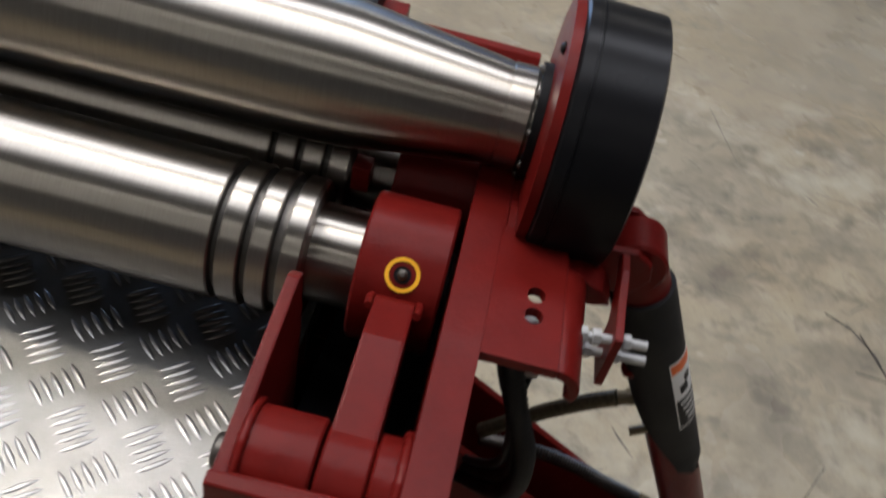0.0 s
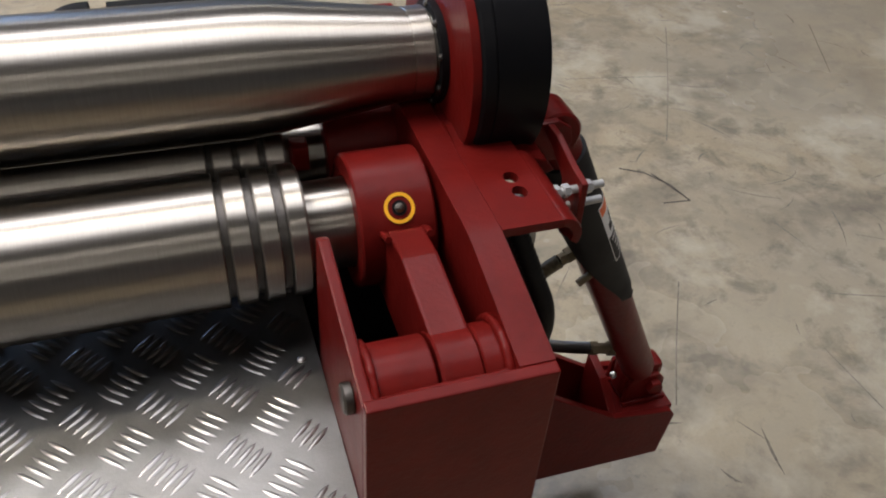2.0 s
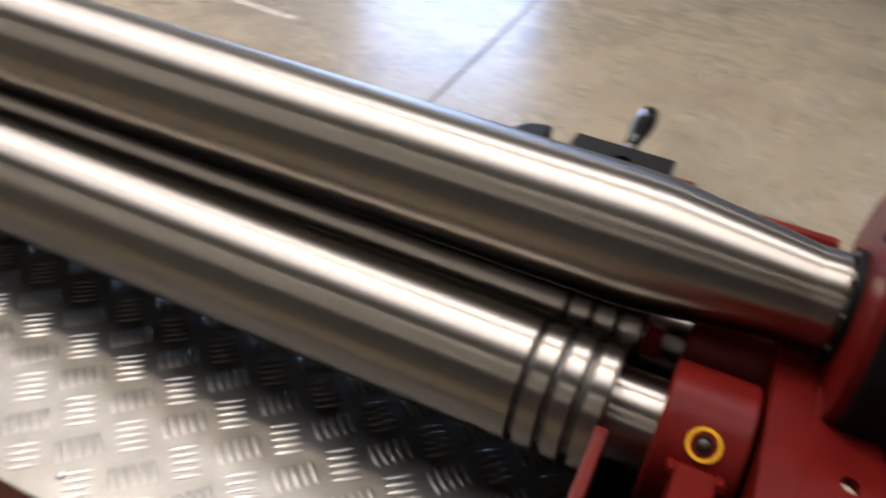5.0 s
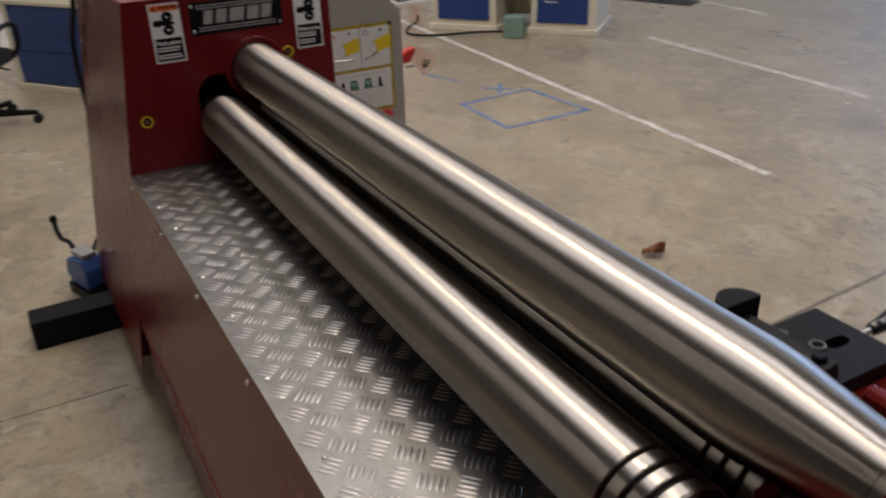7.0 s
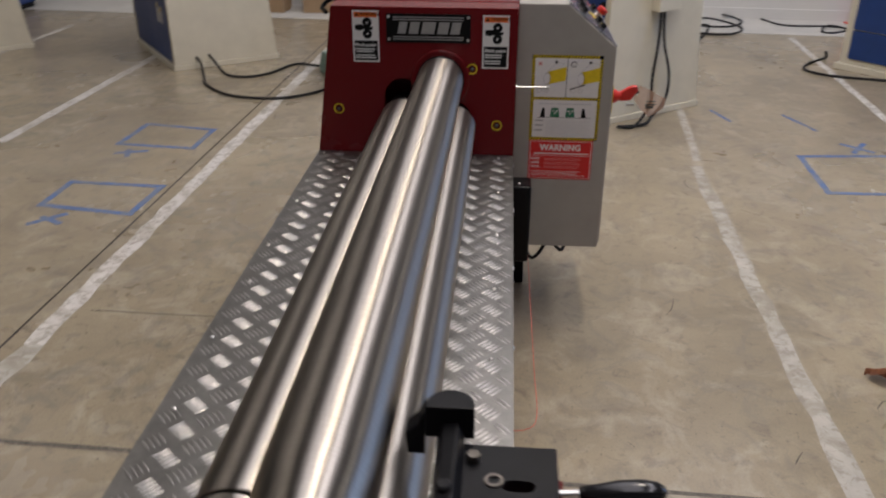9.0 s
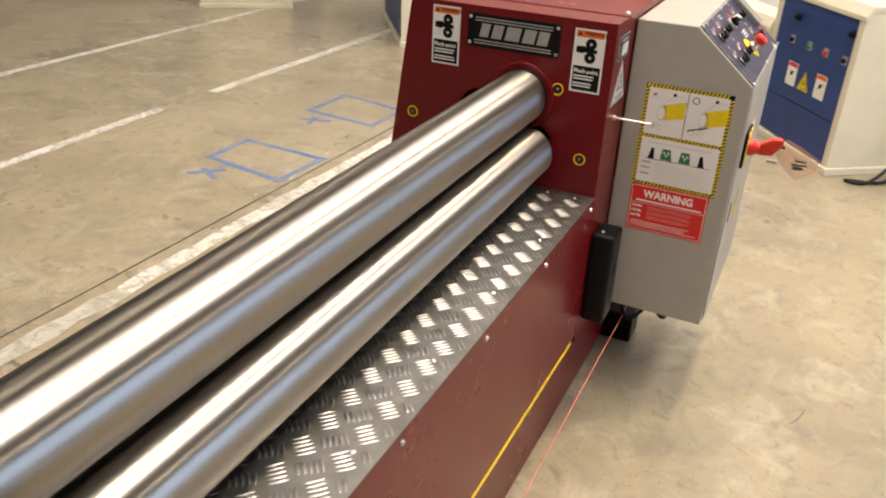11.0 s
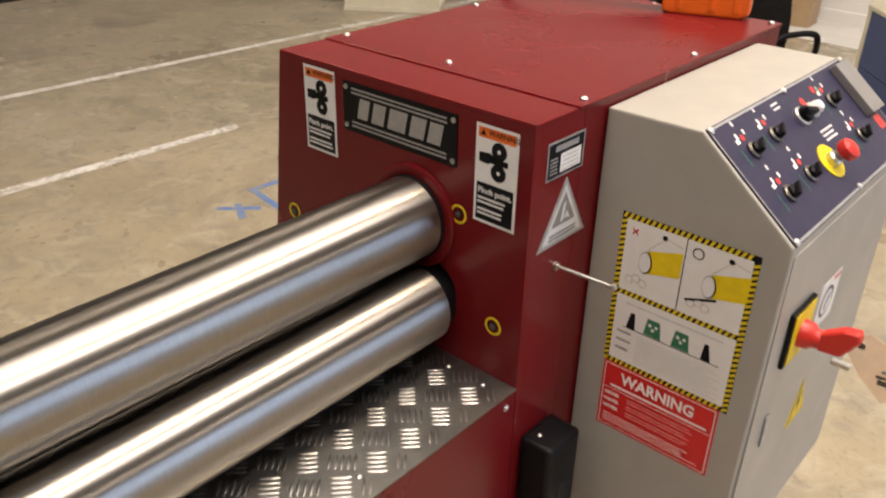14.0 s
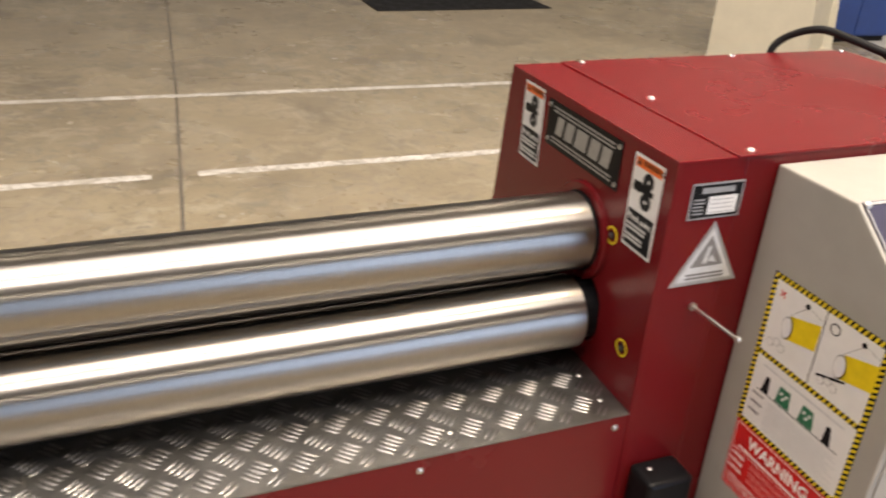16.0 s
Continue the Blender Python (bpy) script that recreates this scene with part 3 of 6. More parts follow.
for i in range(7):
    for j in range(4):
        u, v = (i - 3) / 3, (j - 1.5) / 1.5
        w = 0.035 * (1 - abs(u) ** 1.6)
        g.verts.new((u * 0.055, v * w, 0.008 + 0.03 * abs(v) * (1 - 0.3 * u) + 0.012 * math.sin(3 * u + 2 * v)))
g.verts.ensure_lookup_table()
for i in range(6):
    for j in range(3):
        g.faces.new([g.verts[k] for k in (i * 4 + j, i * 4 + j + 1, i * 4 + j + 5, i * 4 + j + 4)])
bmesh.ops.solidify(g, geom=list(g.faces), thickness=0.0015)
leaf = smooth(part("dry_leaf", g, LEAF), 60)
leaf.matrix_world = pose(-0.08, -1.67, 0.0, 0, 0, 75)
tagged(leaf, "curled brown dry leaf on the concrete floor", "leaf")

# ---- the rolling machine ----
machine = thing("plate_rolling_machine", "dark red plate rolling machine with three bright steel rolls", "rolling machine")
T, A, B = (-0.055, 1.0530), (0.0707, 0.9230), (-0.1010, 0.9025)
TR, AR, BR = 0.0755, 0.0726, 0.0730
ZB = 0.795


def at_axis(yz):
    return Matrix.Translation((0, *yz))


def grooved(x_head, r, grooves, end, neck_r, neck_end, head_neck):
    prof = [(0.10, head_neck), (x_head + 0.0005, head_neck), (x_head, r - 0.002), (x_head - 0.002, r)]
    for g0, g1 in grooves:
        prof += [(g1 + 0.0015, r), (g1, r - 0.002), (g1 - 0.0005, r - 0.010), (g0 + 0.0005, r - 0.010), (g0, r - 0.002), (g0 - 0.0015, r)]
    prof += [(end + 0.003, r), (end, r - 0.003), (end - 0.0005, neck_r), (neck_end, neck_r)]
    return prof


def roll(name, yz, prof, label, seg=160, r=0.0):
    ob = smooth(part(name, lathe(prof, seg, at_axis(yz)), STEEL, machine, label), 25)
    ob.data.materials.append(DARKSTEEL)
    # faces sunk in the wire grooves get darker steel, shade put into the colour
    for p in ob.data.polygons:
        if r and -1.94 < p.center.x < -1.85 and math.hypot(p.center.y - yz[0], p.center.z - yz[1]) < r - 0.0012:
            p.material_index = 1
    return ob


roll("top_roll", T, [(0.08, TR - 0.006), (-0.0115, TR - 0.006), (-0.012, TR - 0.002), (-0.014, TR), (-1.90, TR), (-1.94, TR - 0.002), (-2.075, TR - 0.020), (-2.0925, TR - 0.0225), (-2.093, TR - 0.0235), (-2.095, TR - 0.0235), (-2.0955, TR - 0.0225), (-2.118, TR - 0.0225), (-2.121, TR - 0.026), (-2.15, TR - 0.026)], "polished steel top roll tapering to its free end")
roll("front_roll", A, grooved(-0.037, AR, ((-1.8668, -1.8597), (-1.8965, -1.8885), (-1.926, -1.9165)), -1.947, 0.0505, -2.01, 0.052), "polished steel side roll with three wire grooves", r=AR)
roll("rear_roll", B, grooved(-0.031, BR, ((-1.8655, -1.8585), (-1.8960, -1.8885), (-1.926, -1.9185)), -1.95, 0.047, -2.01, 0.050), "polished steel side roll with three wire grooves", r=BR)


def ya(z):
    """The sloping side of the machine."""
    return 0.300 + (1.285 - z) * 0.135


def holed(outer, holes, axis_x0, axis_x1):
    """A plate across x with holes through it."""
    g = bmesh.new()
    edges = []
    for loop in (outer, *holes):
        vs = [g.verts.new((axis_x0, y, z)) for y, z in loop]
        edges += [g.edges.new((vs[k], vs[(k + 1) % len(vs)])) for k in range(len(vs))]
    bmesh.ops.triangle_fill(g, use_beauty=True, use_dissolve=False, edges=edges)
    ext = bmesh.ops.extrude_face_region(g, geom=list(g.faces))
    for v in ext["geom"]:
        if isinstance(v, bmesh.types.BMVert):
            v.co.x = axis_x1
    return g


def capsule(y, z0, z1, r, n=14):
    return [(y + r * math.cos(math.pi * k / n), z1 + r * math.sin(math.pi * k / n)) for k in range(n + 1)] + [(y - r * math.cos(math.pi * k / n), z0 - r * math.sin(math.pi * k / n)) for k in range(n + 1)]


for yz, nr in ((A, 0.060), (B, 0.0575)):
    smooth(part("roll_neck", lathe([(-0.0305, nr - 0.004), (-0.0305, nr), (0.09, nr), (0.09, nr - 0.004)], 40, at_axis(yz), caps=False), BLACK, machine, "black roll neck"), 30)
# head housing
TOPZ = 1.281
part("base_frame", prism([(-0.268, 0.0), (0.40, 0.0), (0.40, 0.10), (-0.268, 0.10)], "x", -2.11, 0.93, 0.004), RED, machine)
head = part("head_housing", holed([(-0.303, 0.30), (ya(0.30), 0.30), (ya(TOPZ), TOPZ), (-0.303, TOPZ)], [capsule(A[0], 0.905, 0.992, 0.062), capsule(B[0], 0.895, 0.921, 0.057), disc(T[0], T[1], 0.085, 32)], 0.0, 0.010), RED, machine, "dark red enamelled front plate of the gear housing")
side = part("housing_body", prism([(-0.2735, 0.10), (ya(0.10), 0.10), (ya(TOPZ), TOPZ), (-0.303, TOPZ), (-0.303, 0.328), (-0.2735, 0.328)], "x", 0.135, 0.93, 0.003), RED, machine)
part("housing_cheek", box(0.0102, -0.3030, 0.326, 0.1348, -0.300, TOPZ, 0.001), RED, machine)
part("housing_cheek", prism([(ya(0.10) - 0.004, 0.10), (ya(0.10), 0.10), (ya(TOPZ), TOPZ), (ya(TOPZ) - 0.004, TOPZ)], "x", 0.0102, 0.1348), RED, machine)
part("housing_lid", prism([(-0.3035, TOPZ - 0.004), (ya(TOPZ), TOPZ - 0.004), (ya(TOPZ), TOPZ + 0.003), (-0.3035, TOPZ + 0.003)], "x", -0.0005, 0.112, 0.0015), RED, machine)
cover = part("top_cover", prism([(-0.306, TOPZ), (ya(TOPZ) + 0.002, TOPZ), (ya(TOPZ) + 0.002, TOPZ + 0.005), (-0.306, TOPZ + 0.005)], "x", 0.115, 0.932, 0.0015), RED, machine)
for x, y in ((0.15, -0.288), (0.155, 0.007), (0.16, 0.285), (0.535, -0.288), (0.57, 0.285), (0.91, -0.288), (0.91, 0.285), (0.91, 0.0)):
    screw(cover, (x, y, TOPZ + 0.005), (0, 0, 1), 0.0075)
smooth(part("flange", lathe([(0.0, 0.078), (-0.007, 0.078), (-0.008, 0.080), (-0.008, 0.094), (-0.006, 0.097), (0.0, 0.098)], 64, at_axis(T), caps=False), RED, machine), 30)
smooth(part("roll_collar", lathe([(-0.0135, 0.064), (-0.0135, 0.0715), (-0.0085, 0.0775), (0.0, 0.0775)], 48, at_axis(T), caps=False), BLACK, machine), 30)


def grease_point(parent, p, r=0.0175, n=(-1, 0, 0), paint=YELLOW):
    """A painted yellow ring round a small bolt in a dark hole."""
    m = along(p, Vector(p) + Vector(n))
    ring = smooth(part("grease_ring", lathe([(0.0, r * 0.77), (0.0008, r * 0.77), (0.0008, r), (0.0, r)], 32, m, caps=False), paint, parent, "painted yellow ring"), 30)
    part("grease_hole", lathe([(0.0002, r * 0.5), (0.0007, r * 0.5)], 24, m), BLACK, parent)
    part("grease_nipple", lathe([(0.0005, r * 0.32), (0.003, r * 0.32), (0.0045, r * 0.22), (0.006, r * 0.12)], 10, m), DARKSTEEL, parent)
    return ring


for y, z in ((0.289, 0.946), (-0.158, 1.089), (-0.244, 0.90)):
    grease_point(head, (0, y, z))


def pinch_label(y, z, w, h, seed):
    hd, tp = 0.13 * h, 0.42 * h
    it = [(ORANGE, 1, rect(0.005, h - hd, w - 0.005, h - 0.005)), (BLACK, 1, rect(0.005, 0.005, w - 0.005, tp))]
    it.append((BLACK, 2, text_faces("WARNING", 0.0125, 0, 0.0003), (0.026, h - hd + 0.006)))
    it.append((BLACK, 2, [(0.009, h - hd + 0.004), (0.021, h - hd + 0.004), (0.015, h - hd + 0.0145)]))
    cu, cv = w * 0.56, h * 0.77
    for k, dv in ((0, 0), (1, -0.036)):
        it.append((BLACK, 1, disc(cu, cv + dv, 0.0155, 16)))
        it.append((WHITE, 2, disc(cu, cv + dv, 0.0035, 8)))
    it.append((BLACK, 1, [(0.008, cv - 0.024), (0.008, cv - 0.008), (0.030, cv - 0.006), (0.040, cv - 0.013), (0.036, cv - 0.020), (0.026, cv - 0.026)]))
    it.append((BLACK, 1, stroke(0.032, cv - 0.018, 0.066, cv - 0.018, 0.010)))
    it.append((WHITE, 2, text_faces("Pinch point.", 0.0145, 0, 0.0005), (0.008, tp - 0.018)))
    it += bars(WHITE, 2, 0.008, w - 0.010, tp - 0.029, 0.0038, 2, 0.0075, seed, 0.25)
    it += bars(WHITE, 2, 0.008, w - 0.010, tp - 0.049, 0.0038, 2, 0.0075, seed + 1, 0.3)
    sheet("warning_label", head, face_x(-0.0002, y, z), rect(0, 0, w, h), WHITE, it, "white, orange and black pinch point warning label")


pinch_label(0.231, 1.106, 0.086, 0.165, 3)
pinch_label(-0.190, 1.092, 0.085, 0.170, 5)
w, h = 0.272, 0.091
it = [(SILVER, 1, rect(0.022, h - 0.0125 - k * 0.0075, w - 0.022, h - 0.009 - k * 0.0075)) for k in range(2)]
it += [(SILVER, 1, rect(0.022, 0.009 + k * 0.0075, w - 0.022, 0.0125 + k * 0.0075)) for k in range(2)]
for k, wd in enumerate((0.026, 0.030, 0.042, 0.034, 0.030)):
    u0 = (0.036, 0.072, 0.112, 0.164, 0.206)[k]
    it.append((SILVER, 1, [(u0, 0.028), (u0 + wd, 0.028), (u0 + wd + 0.008, 0.066), (u0 + 0.008, 0.066)]))
plate = sheet("name_plate", head, face_x(-0.0002, 0.121, 1.172), rect(0, 0, w, h), BLACK, it, "black name plate with silver bars", 0.002)
for u, v in ((0.008, 0.010), (0.264, 0.010), (0.008, 0.081), (0.264, 0.081)):
    screw(head, (-0.002, 0.121 - u, 1.172 + v), (-1, 0, 0), 0.005)
it = [(BLACK, 1, rect(0.003, 0.003, 0.100, 0.061)), (SILVER, 2, rect(0.02, 0.046, 0.085, 0.056)), (WHITE, 2, rect(0.036, 0.008, 0.094, 0.040))]
it += bars(SILVER, 2, 0.007, 0.030, 0.034, 0.003, 5, 0.0062, 4, 0.4) + bars(SILVER, 3, 0.040, 0.090, 0.033, 0.0015, 4, 0.0075, 6, 0.1)
sheet("rating_plate", side, face_y(0.036, -0.3032, 1.179), rect(0, 0, 0.104, 0.064), SILVER, it, "small silver and black rating plate", 0.001)
it = [(LIGHTGREY, 1, [(0.012, 0.007), (0.128, 0.007), (0.070, 0.106)]), (METER, 2, [(0.036, 0.034), (0.104, 0.034), (0.07, 0.092)]), (LIGHTGREY, 3, [(0.060, 0.040), (0.068, 0.040), (0.074, 0.074), (0.066, 0.070)]), (LIGHTGREY, 3, [(0.070, 0.044), (0.088, 0.040), (0.078, 0.056)])]
it += bars(METER, 3, 0.03, 0.11, 0.018, 0.004, 2, 0.007, 4, 0.1)
sheet("triangle_sign", side, face_y(0.027, -0.3032, 1.054), [(0, 0), (0.14, 0), (0.07, 0.118)], SILVER, it, "silver triangular warning sign", 0.001)
smooth(part("pin", rod((0.087, -0.302, 1.010), (0.099, -0.412, 1.006), 0.0032, 12, rod((0.087, -0.302, 1.010), (0.0873, -0.309, 1.0098), 0.0075, 12)), ZINC, side, "thin bright steel pin"))
smooth(part("pin_end", lathe([(-0.006, 0.002), (-0.004, 0.0055), (0.0, 0.0065), (0.004, 0.0055), (0.006, 0.002)], 12, Matrix.Translation((0.099, -0.412, 1.006))), ZINC, side))

# bed: side panels, trough, chequer plates
bedB = part("side_panel", box(-1.945, -0.3025, 0.33, -0.0005, -0.2985, ZB - 0.003, 0.0012), RED, machine, "dark red enamelled side panel")
part("side_panel", box(-1.945, -0.274, 0.10, 0.1345, -0.270, 0.3255, 0.001), RED, machine)
part("panel_return", box(-1.945, -0.2983, 0.326, 0.1345, -0.2695, 0.3297), RED, machine)
part("yellow_edge", box(-1.93, -0.3045, 0.318, -0.05, -0.2987, 0.3297, 0.001), YELLOW, machine, "yellow painted panel edge")
bedA = part("side_panel", prism([(ya(0.33) - 0.004, 0.33), (ya(0.33), 0.33), (ya(ZB), ZB - 0.003), (ya(ZB) - 0.004, ZB - 0.003)], "x", -1.945, -0.0005, 0.0012), RED, machine, "dark red enamelled sloping side panel")
part("side_panel", prism([(ya(0.33) - 0.012, 0.10), (ya(0.33) - 0.007, 0.10), (ya(0.33) - 0.007, 0.3295), (ya(0.33) - 0.012, 0.3295)], "x", -1.945, -0.0005, 0.001), RED, machine)
part("panel_lip", prism([(ya(0.32) - 0.007, 0.318), (ya(0.32) + 0.002, 0.318), (ya(0.32) + 0.002, 0.3297), (ya(0.32) - 0.007, 0.3297)], "x", -1.93, -0.05), RED, machine)
for x in (-0.027, -0.406, -0.777, -1.15, -1.52, -1.89):
    screw(bedB, (x, -0.3025, 0.768), (0, -1, 0), 0.0065)
    screw(bedA, (x, ya(0.766), 0.766), (0, 1, 0.13), 0.0065)
smooth(part("red_string", tube([(0.34, -0.384, 0.355), (0.33, -0.384, 0.272), (0.0, -0.386, 0.268), (-0.5, -0.390, 0.270), (-0.74, -0.392, 0.272), (-0.80, -0.36, 0.268), (-0.80, -0.275, 0.26)], 0.0016, 6, 10), PINK, machine, "thin red string stretched beside the bed"), 60)
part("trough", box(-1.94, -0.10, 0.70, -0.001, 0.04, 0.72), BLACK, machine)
part("trough_wall", box(-1.94, -0.104, 0.70, -0.001, -0.1002, ZB - 0.0035), RED, machine)
part("trough_wall", box(-1.94, 0.0402, 0.70, -0.001, 0.044, ZB - 0.0035), RED, machine)
plateA = part("bed_plate", box(-1.945, 0.020, ZB - 0.0028, -0.0008, ya(ZB) + 0.001, ZB + 0.0002), CHECKER, machine, "scuffed aluminium chequer plate")
plateB = part("bed_plate", box(-1.945, -0.3035, ZB - 0.0028, -0.0008, -0.080, ZB + 0.0002), CHECKER, machine, "scuffed aluminium chequer plate")


def tread_mesh(direction):
    """One raised bar of the chequer plate, lens-shaped."""
    n, ln, wd, ht = 6, 0.0185, 0.0031, 0.0023
    d = Vector((1, direction, 0)).normalized()
    s = Vector((-d.y, d.x, 0))
    g = bmesh.new()
    left, right, top = [], [], []
    for k in range(1, n):
        f = 2 * k / n - 1
        wk = wd * (1 - f * f) ** 0.7
        left.append(g.verts.new(d * ln * f + s * wk))
        right.append(g.verts.new(d * ln * f - s * wk))
        top.append(g.verts.new(d * ln * f * 0.96 + Vector((0, 0, ht * (1 - f * f) ** 0.5))))
    e0, e1 = g.verts.new(-d * ln), g.verts.new(d * ln)
    for side_ in (left, right):
        g.faces.new((e0, side_[0], top[0]))
        g.faces.new((e1, side_[-1], top[-1]))
        for k in range(n - 2):
            g.faces.new((side_[k], side_[k + 1], top[k + 1], top[k]))
    bmesh.ops.recalc_face_normals(g, faces=g.faces)
    for f in g.faces:
        f.normal_update()
        f.smooth = True
        if f.normal.z < 0:
            f.normal_flip()
    me = bpy.data.meshes.new("tread_bar")
    g.to_mesh(me)
    g.free()
    me.materials.append(TREAD)
    return me


TREADS = (tread_mesh(0.92), tread_mesh(-0.92))


def treads(plate, x0, y0, dx, dy, ymin, ymax, near):
    """Groups of five bars, turned by turns, over a plate; the bars of a stretch of it are pieces of their own."""
    spots = []
    for i in range(-4, 60):
        for j in range(-8, 10):
            for q, (ox, oy) in enumerate(((0, 0), (0.5, 0.5))):
                cx, cy = x0 + (i + ox) * dx, y0 + (j + oy) * dy
                d = Vector((1, (0.92, -0.92)[q], 0)).normalized()
                s = Vector((-d.y, d.x, 0))
                for k in range(5):
                    p = Vector((cx, cy, ZB + 0.0002)) + s * (k - 2) * 0.0102
                    if -1.925 < p.x < -0.02 and ymin + 0.012 < p.y < ymax - 0.012:
                        spots.append((q, p))
    spots.sort(key=lambda a: near(a[1]))
    for q, p in spots[:150]:
        o = new("tread_bar", TREADS[q])
        o.location, o.parent = p, plate
    vs, fs = [], []
    src = [([tuple(v.co) for v in m.vertices], [tuple(f.vertices) for f in m.polygons]) for m in TREADS]
    for q, p in spots[150:]:
        n0 = len(vs)
        vs += [(p.x + v[0], p.y + v[1], p.z + v[2]) for v in src[q][0]]
        fs += [tuple(k + n0 for k in f) for f in src[q][1]]
    me = bpy.data.meshes.new("tread")
    me.from_pydata(vs, [], fs)
    me.materials.append(TREAD)
    for f in me.polygons:
        f.use_smooth = True
    ob = new("tread", me)
    ob.parent = plate
    tagged(ob, kind="stuff")


treads(plateA, -1.698 - 0.0745 * 4, 0.0906, 0.0745, 0.083, 0.020, ya(ZB), lambda p: abs(p.x + 1.78) + abs(p.y - 0.2))
treads(plateB, -0.146 - 0.0745 * 26.5, -0.215, 0.0745, 0.078, -0.3035, -0.080, lambda p: abs(p.x + 0.35) + abs(p.y + 0.2))
for pl, pts in ((plateA, [(-1.925, 0.146), (-1.932, 0.03), (-0.45, 0.338), (-0.95, 0.335), (-1.45, 0.335), (-0.025, 0.345), (-0.29, 0.345), (-0.75, 0.345), (-1.2, 0.345)]), (plateB, [(-0.033, -0.173), (-0.033, -0.254), (-0.337, -0.258), (-0.64, -0.259), (-0.94, -0.258), (-1.237, -0.257), (-1.54, -0.257), (-1.84, -0.257)])):
    for x, y in pts:
        screw(pl, (x, y, ZB + 0.0003), (0, 0, 1), 0.005)

# junction box on the side, outrigger feet
jb = smooth(part("junction_box", box(0.022, -0.374, 0.375, 0.122, -0.3032, 0.672, 0.012, 3), BLACK, machine, "black plastic junction box"), 40)
part("knockout", lathe([(0, 0.021), (0.0015, 0.020)], 24, along((0.078, -0.3741, 0.545), (0.078, -0.38, 0.545))), RUBBER, jb)
screw(jb, (0.05, -0.33, 0.672), (0, 0, 1), 0.005)
for x in (0.55, -1.75):
    part("foot", box(x, -0.378, 0.0, x + 0.12, 0.755 if x > 0 else 0.5, 0.115, 0.006), BLACK, machine, "black square steel outrigger foot")

# control cabinet
CX0, CX1 = 0.20, 0.80
slope_y, slope_z = (-0.474, -0.646), (1.266, 1.124)
cab = part("control_cabinet", prism([(-0.3065, 0.36), (-0.641, 0.36), (-0.646, 1.124), (-0.474, 1.266), (-0.3065, 1.266)], "x", CX0, CX1, 0.004), GREY, machine, "pale grey enamelled control cabinet")
door = part("cabinet_door", box(CX0 + 0.012, -0.6475, 0.375, CX1 - 0.012, -0.6438, 1.105, 0.001), GREY, cab)
L = math.hypot(slope_y[1] - slope_y[0], slope_z[1] - slope_z[0])
vy, vz = (slope_y[0] - slope_y[1]) / L, (slope_z[0] - slope_z[1]) / L
PAN = Matrix(((1, 0, 0, CX0 + 0.006), (0, vy, -vz, slope_y[1]), (0, vz, vy, slope_z[1]), (0, 0, 0, 1))) @ Matrix.Translation((0, 0, 0.0005))
PW, PH = CX1 - CX0 - 0.012, L
it = []
rnd = random.Random(5)
spots = {"k": ((0.079, 0.066), (0.167, 0.063), (0.180, 0.149), (0.084, 0.154), (0.430, 0.066), (0.440, 0.150))}
for u, v in spots["k"]:
    vv = PH - v
    it.append((WHITE, 1, rect(u - 0.030, vv + 0.020, u - 0.018, vv + 0.028)))
    it.append((LAMPRED, 1, disc(u - 0.004, vv + 0.027, 0.006, 10)))
    it.append((LIGHTGREY, 1, rect(u + 0.006, vv + 0.030, u + 0.013, vv + 0.039)))
    it.append((LIGHTGREY, 1, rect(u - 0.022, vv + 0.028, u - 0.015, vv + 0.038)))
    it.append((LIGHTGREY, 1, rect(u - 0.010, vv + 0.050, u - 0.003, vv + 0.059)))
    it.append((GREEN, 1, rect(u - 0.034, vv - 0.022, u - 0.0315, vv + 0.010)))
it += bars(LIGHTGREY, 1, 0.220, 0.258, PH - 0.020, 0.004, 2, 0.009, 2, 0.3) + bars(LIGHTGREY, 1, 0.310, 0.370, PH - 0.105, 0.004, 3, 0.009, 3, 0.3)
it += [(LIGHTGREY, 1, [(0.520, PH - 0.225), (0.546, PH - 0.225), (0.533, PH - 0.195)])]
it += [(LAMPRED, 1, disc(0.395, PH - 0.03, 0.008, 12)), (GREEN, 1, disc(0.415, PH - 0.035, 0.006, 12)), (LAMPRED, 1, rect(0.535, PH - 0.165, 0.565, PH - 0.135)), (LAMPRED, 1, disc(0.33, PH - 0.04, 0.009, 12))]
panel = sheet("control_panel", cab, PAN, rect(0, 0, PW, PH), NAVY, it, "dark navy control panel with white and red legends", 0.002)
for k in (0, 1):
    v = 0.002 + k * (PH - 0.008)
    part("panel_edge", box(0, v, 0.001, PW, v + 0.004, 0.004), SILVER, cab).matrix_basis = PAN
for u in (0.001, PW - 0.003):
    part("panel_edge", box(u, 0.0065, 0.001, u + 0.002, PH - 0.0065, 0.0035), SILVER, cab).matrix_basis = PAN
for u in (0.006, PW / 2, PW - 0.006):
    for v in (0.006, PH - 0.006):
        p = PAN @ Vector((u, v, 0.004))
        screw(cab, p, PAN.to_3x3() @ Vector((0, 0, 1)), 0.006)


def on_panel(name, u, v, prof, m, label="", seg=20, extra=None):
    g = lathe(prof, seg, Matrix.Translation((u, PH - v, 0.002)) @ Matrix.Rotation(radians(-90), 4, "Y"))
    if extra:
        extra(g)
    g.transform(PAN)
    return smooth(part(name, g, m, cab, label), 40)


def knob_bar(u, v, z0, z1, hw=0.0035, hl=0.013, ang=35):
    def f(g):
        q = box(-hl, -hw, z0, hl, hw, z1, 0.0015)
        q.transform(Matrix.Translation((u, PH - v, 0.002)) @ Matrix.Rotation(radians(ang), 4, "Z"))
        joined(g, q)
    return f


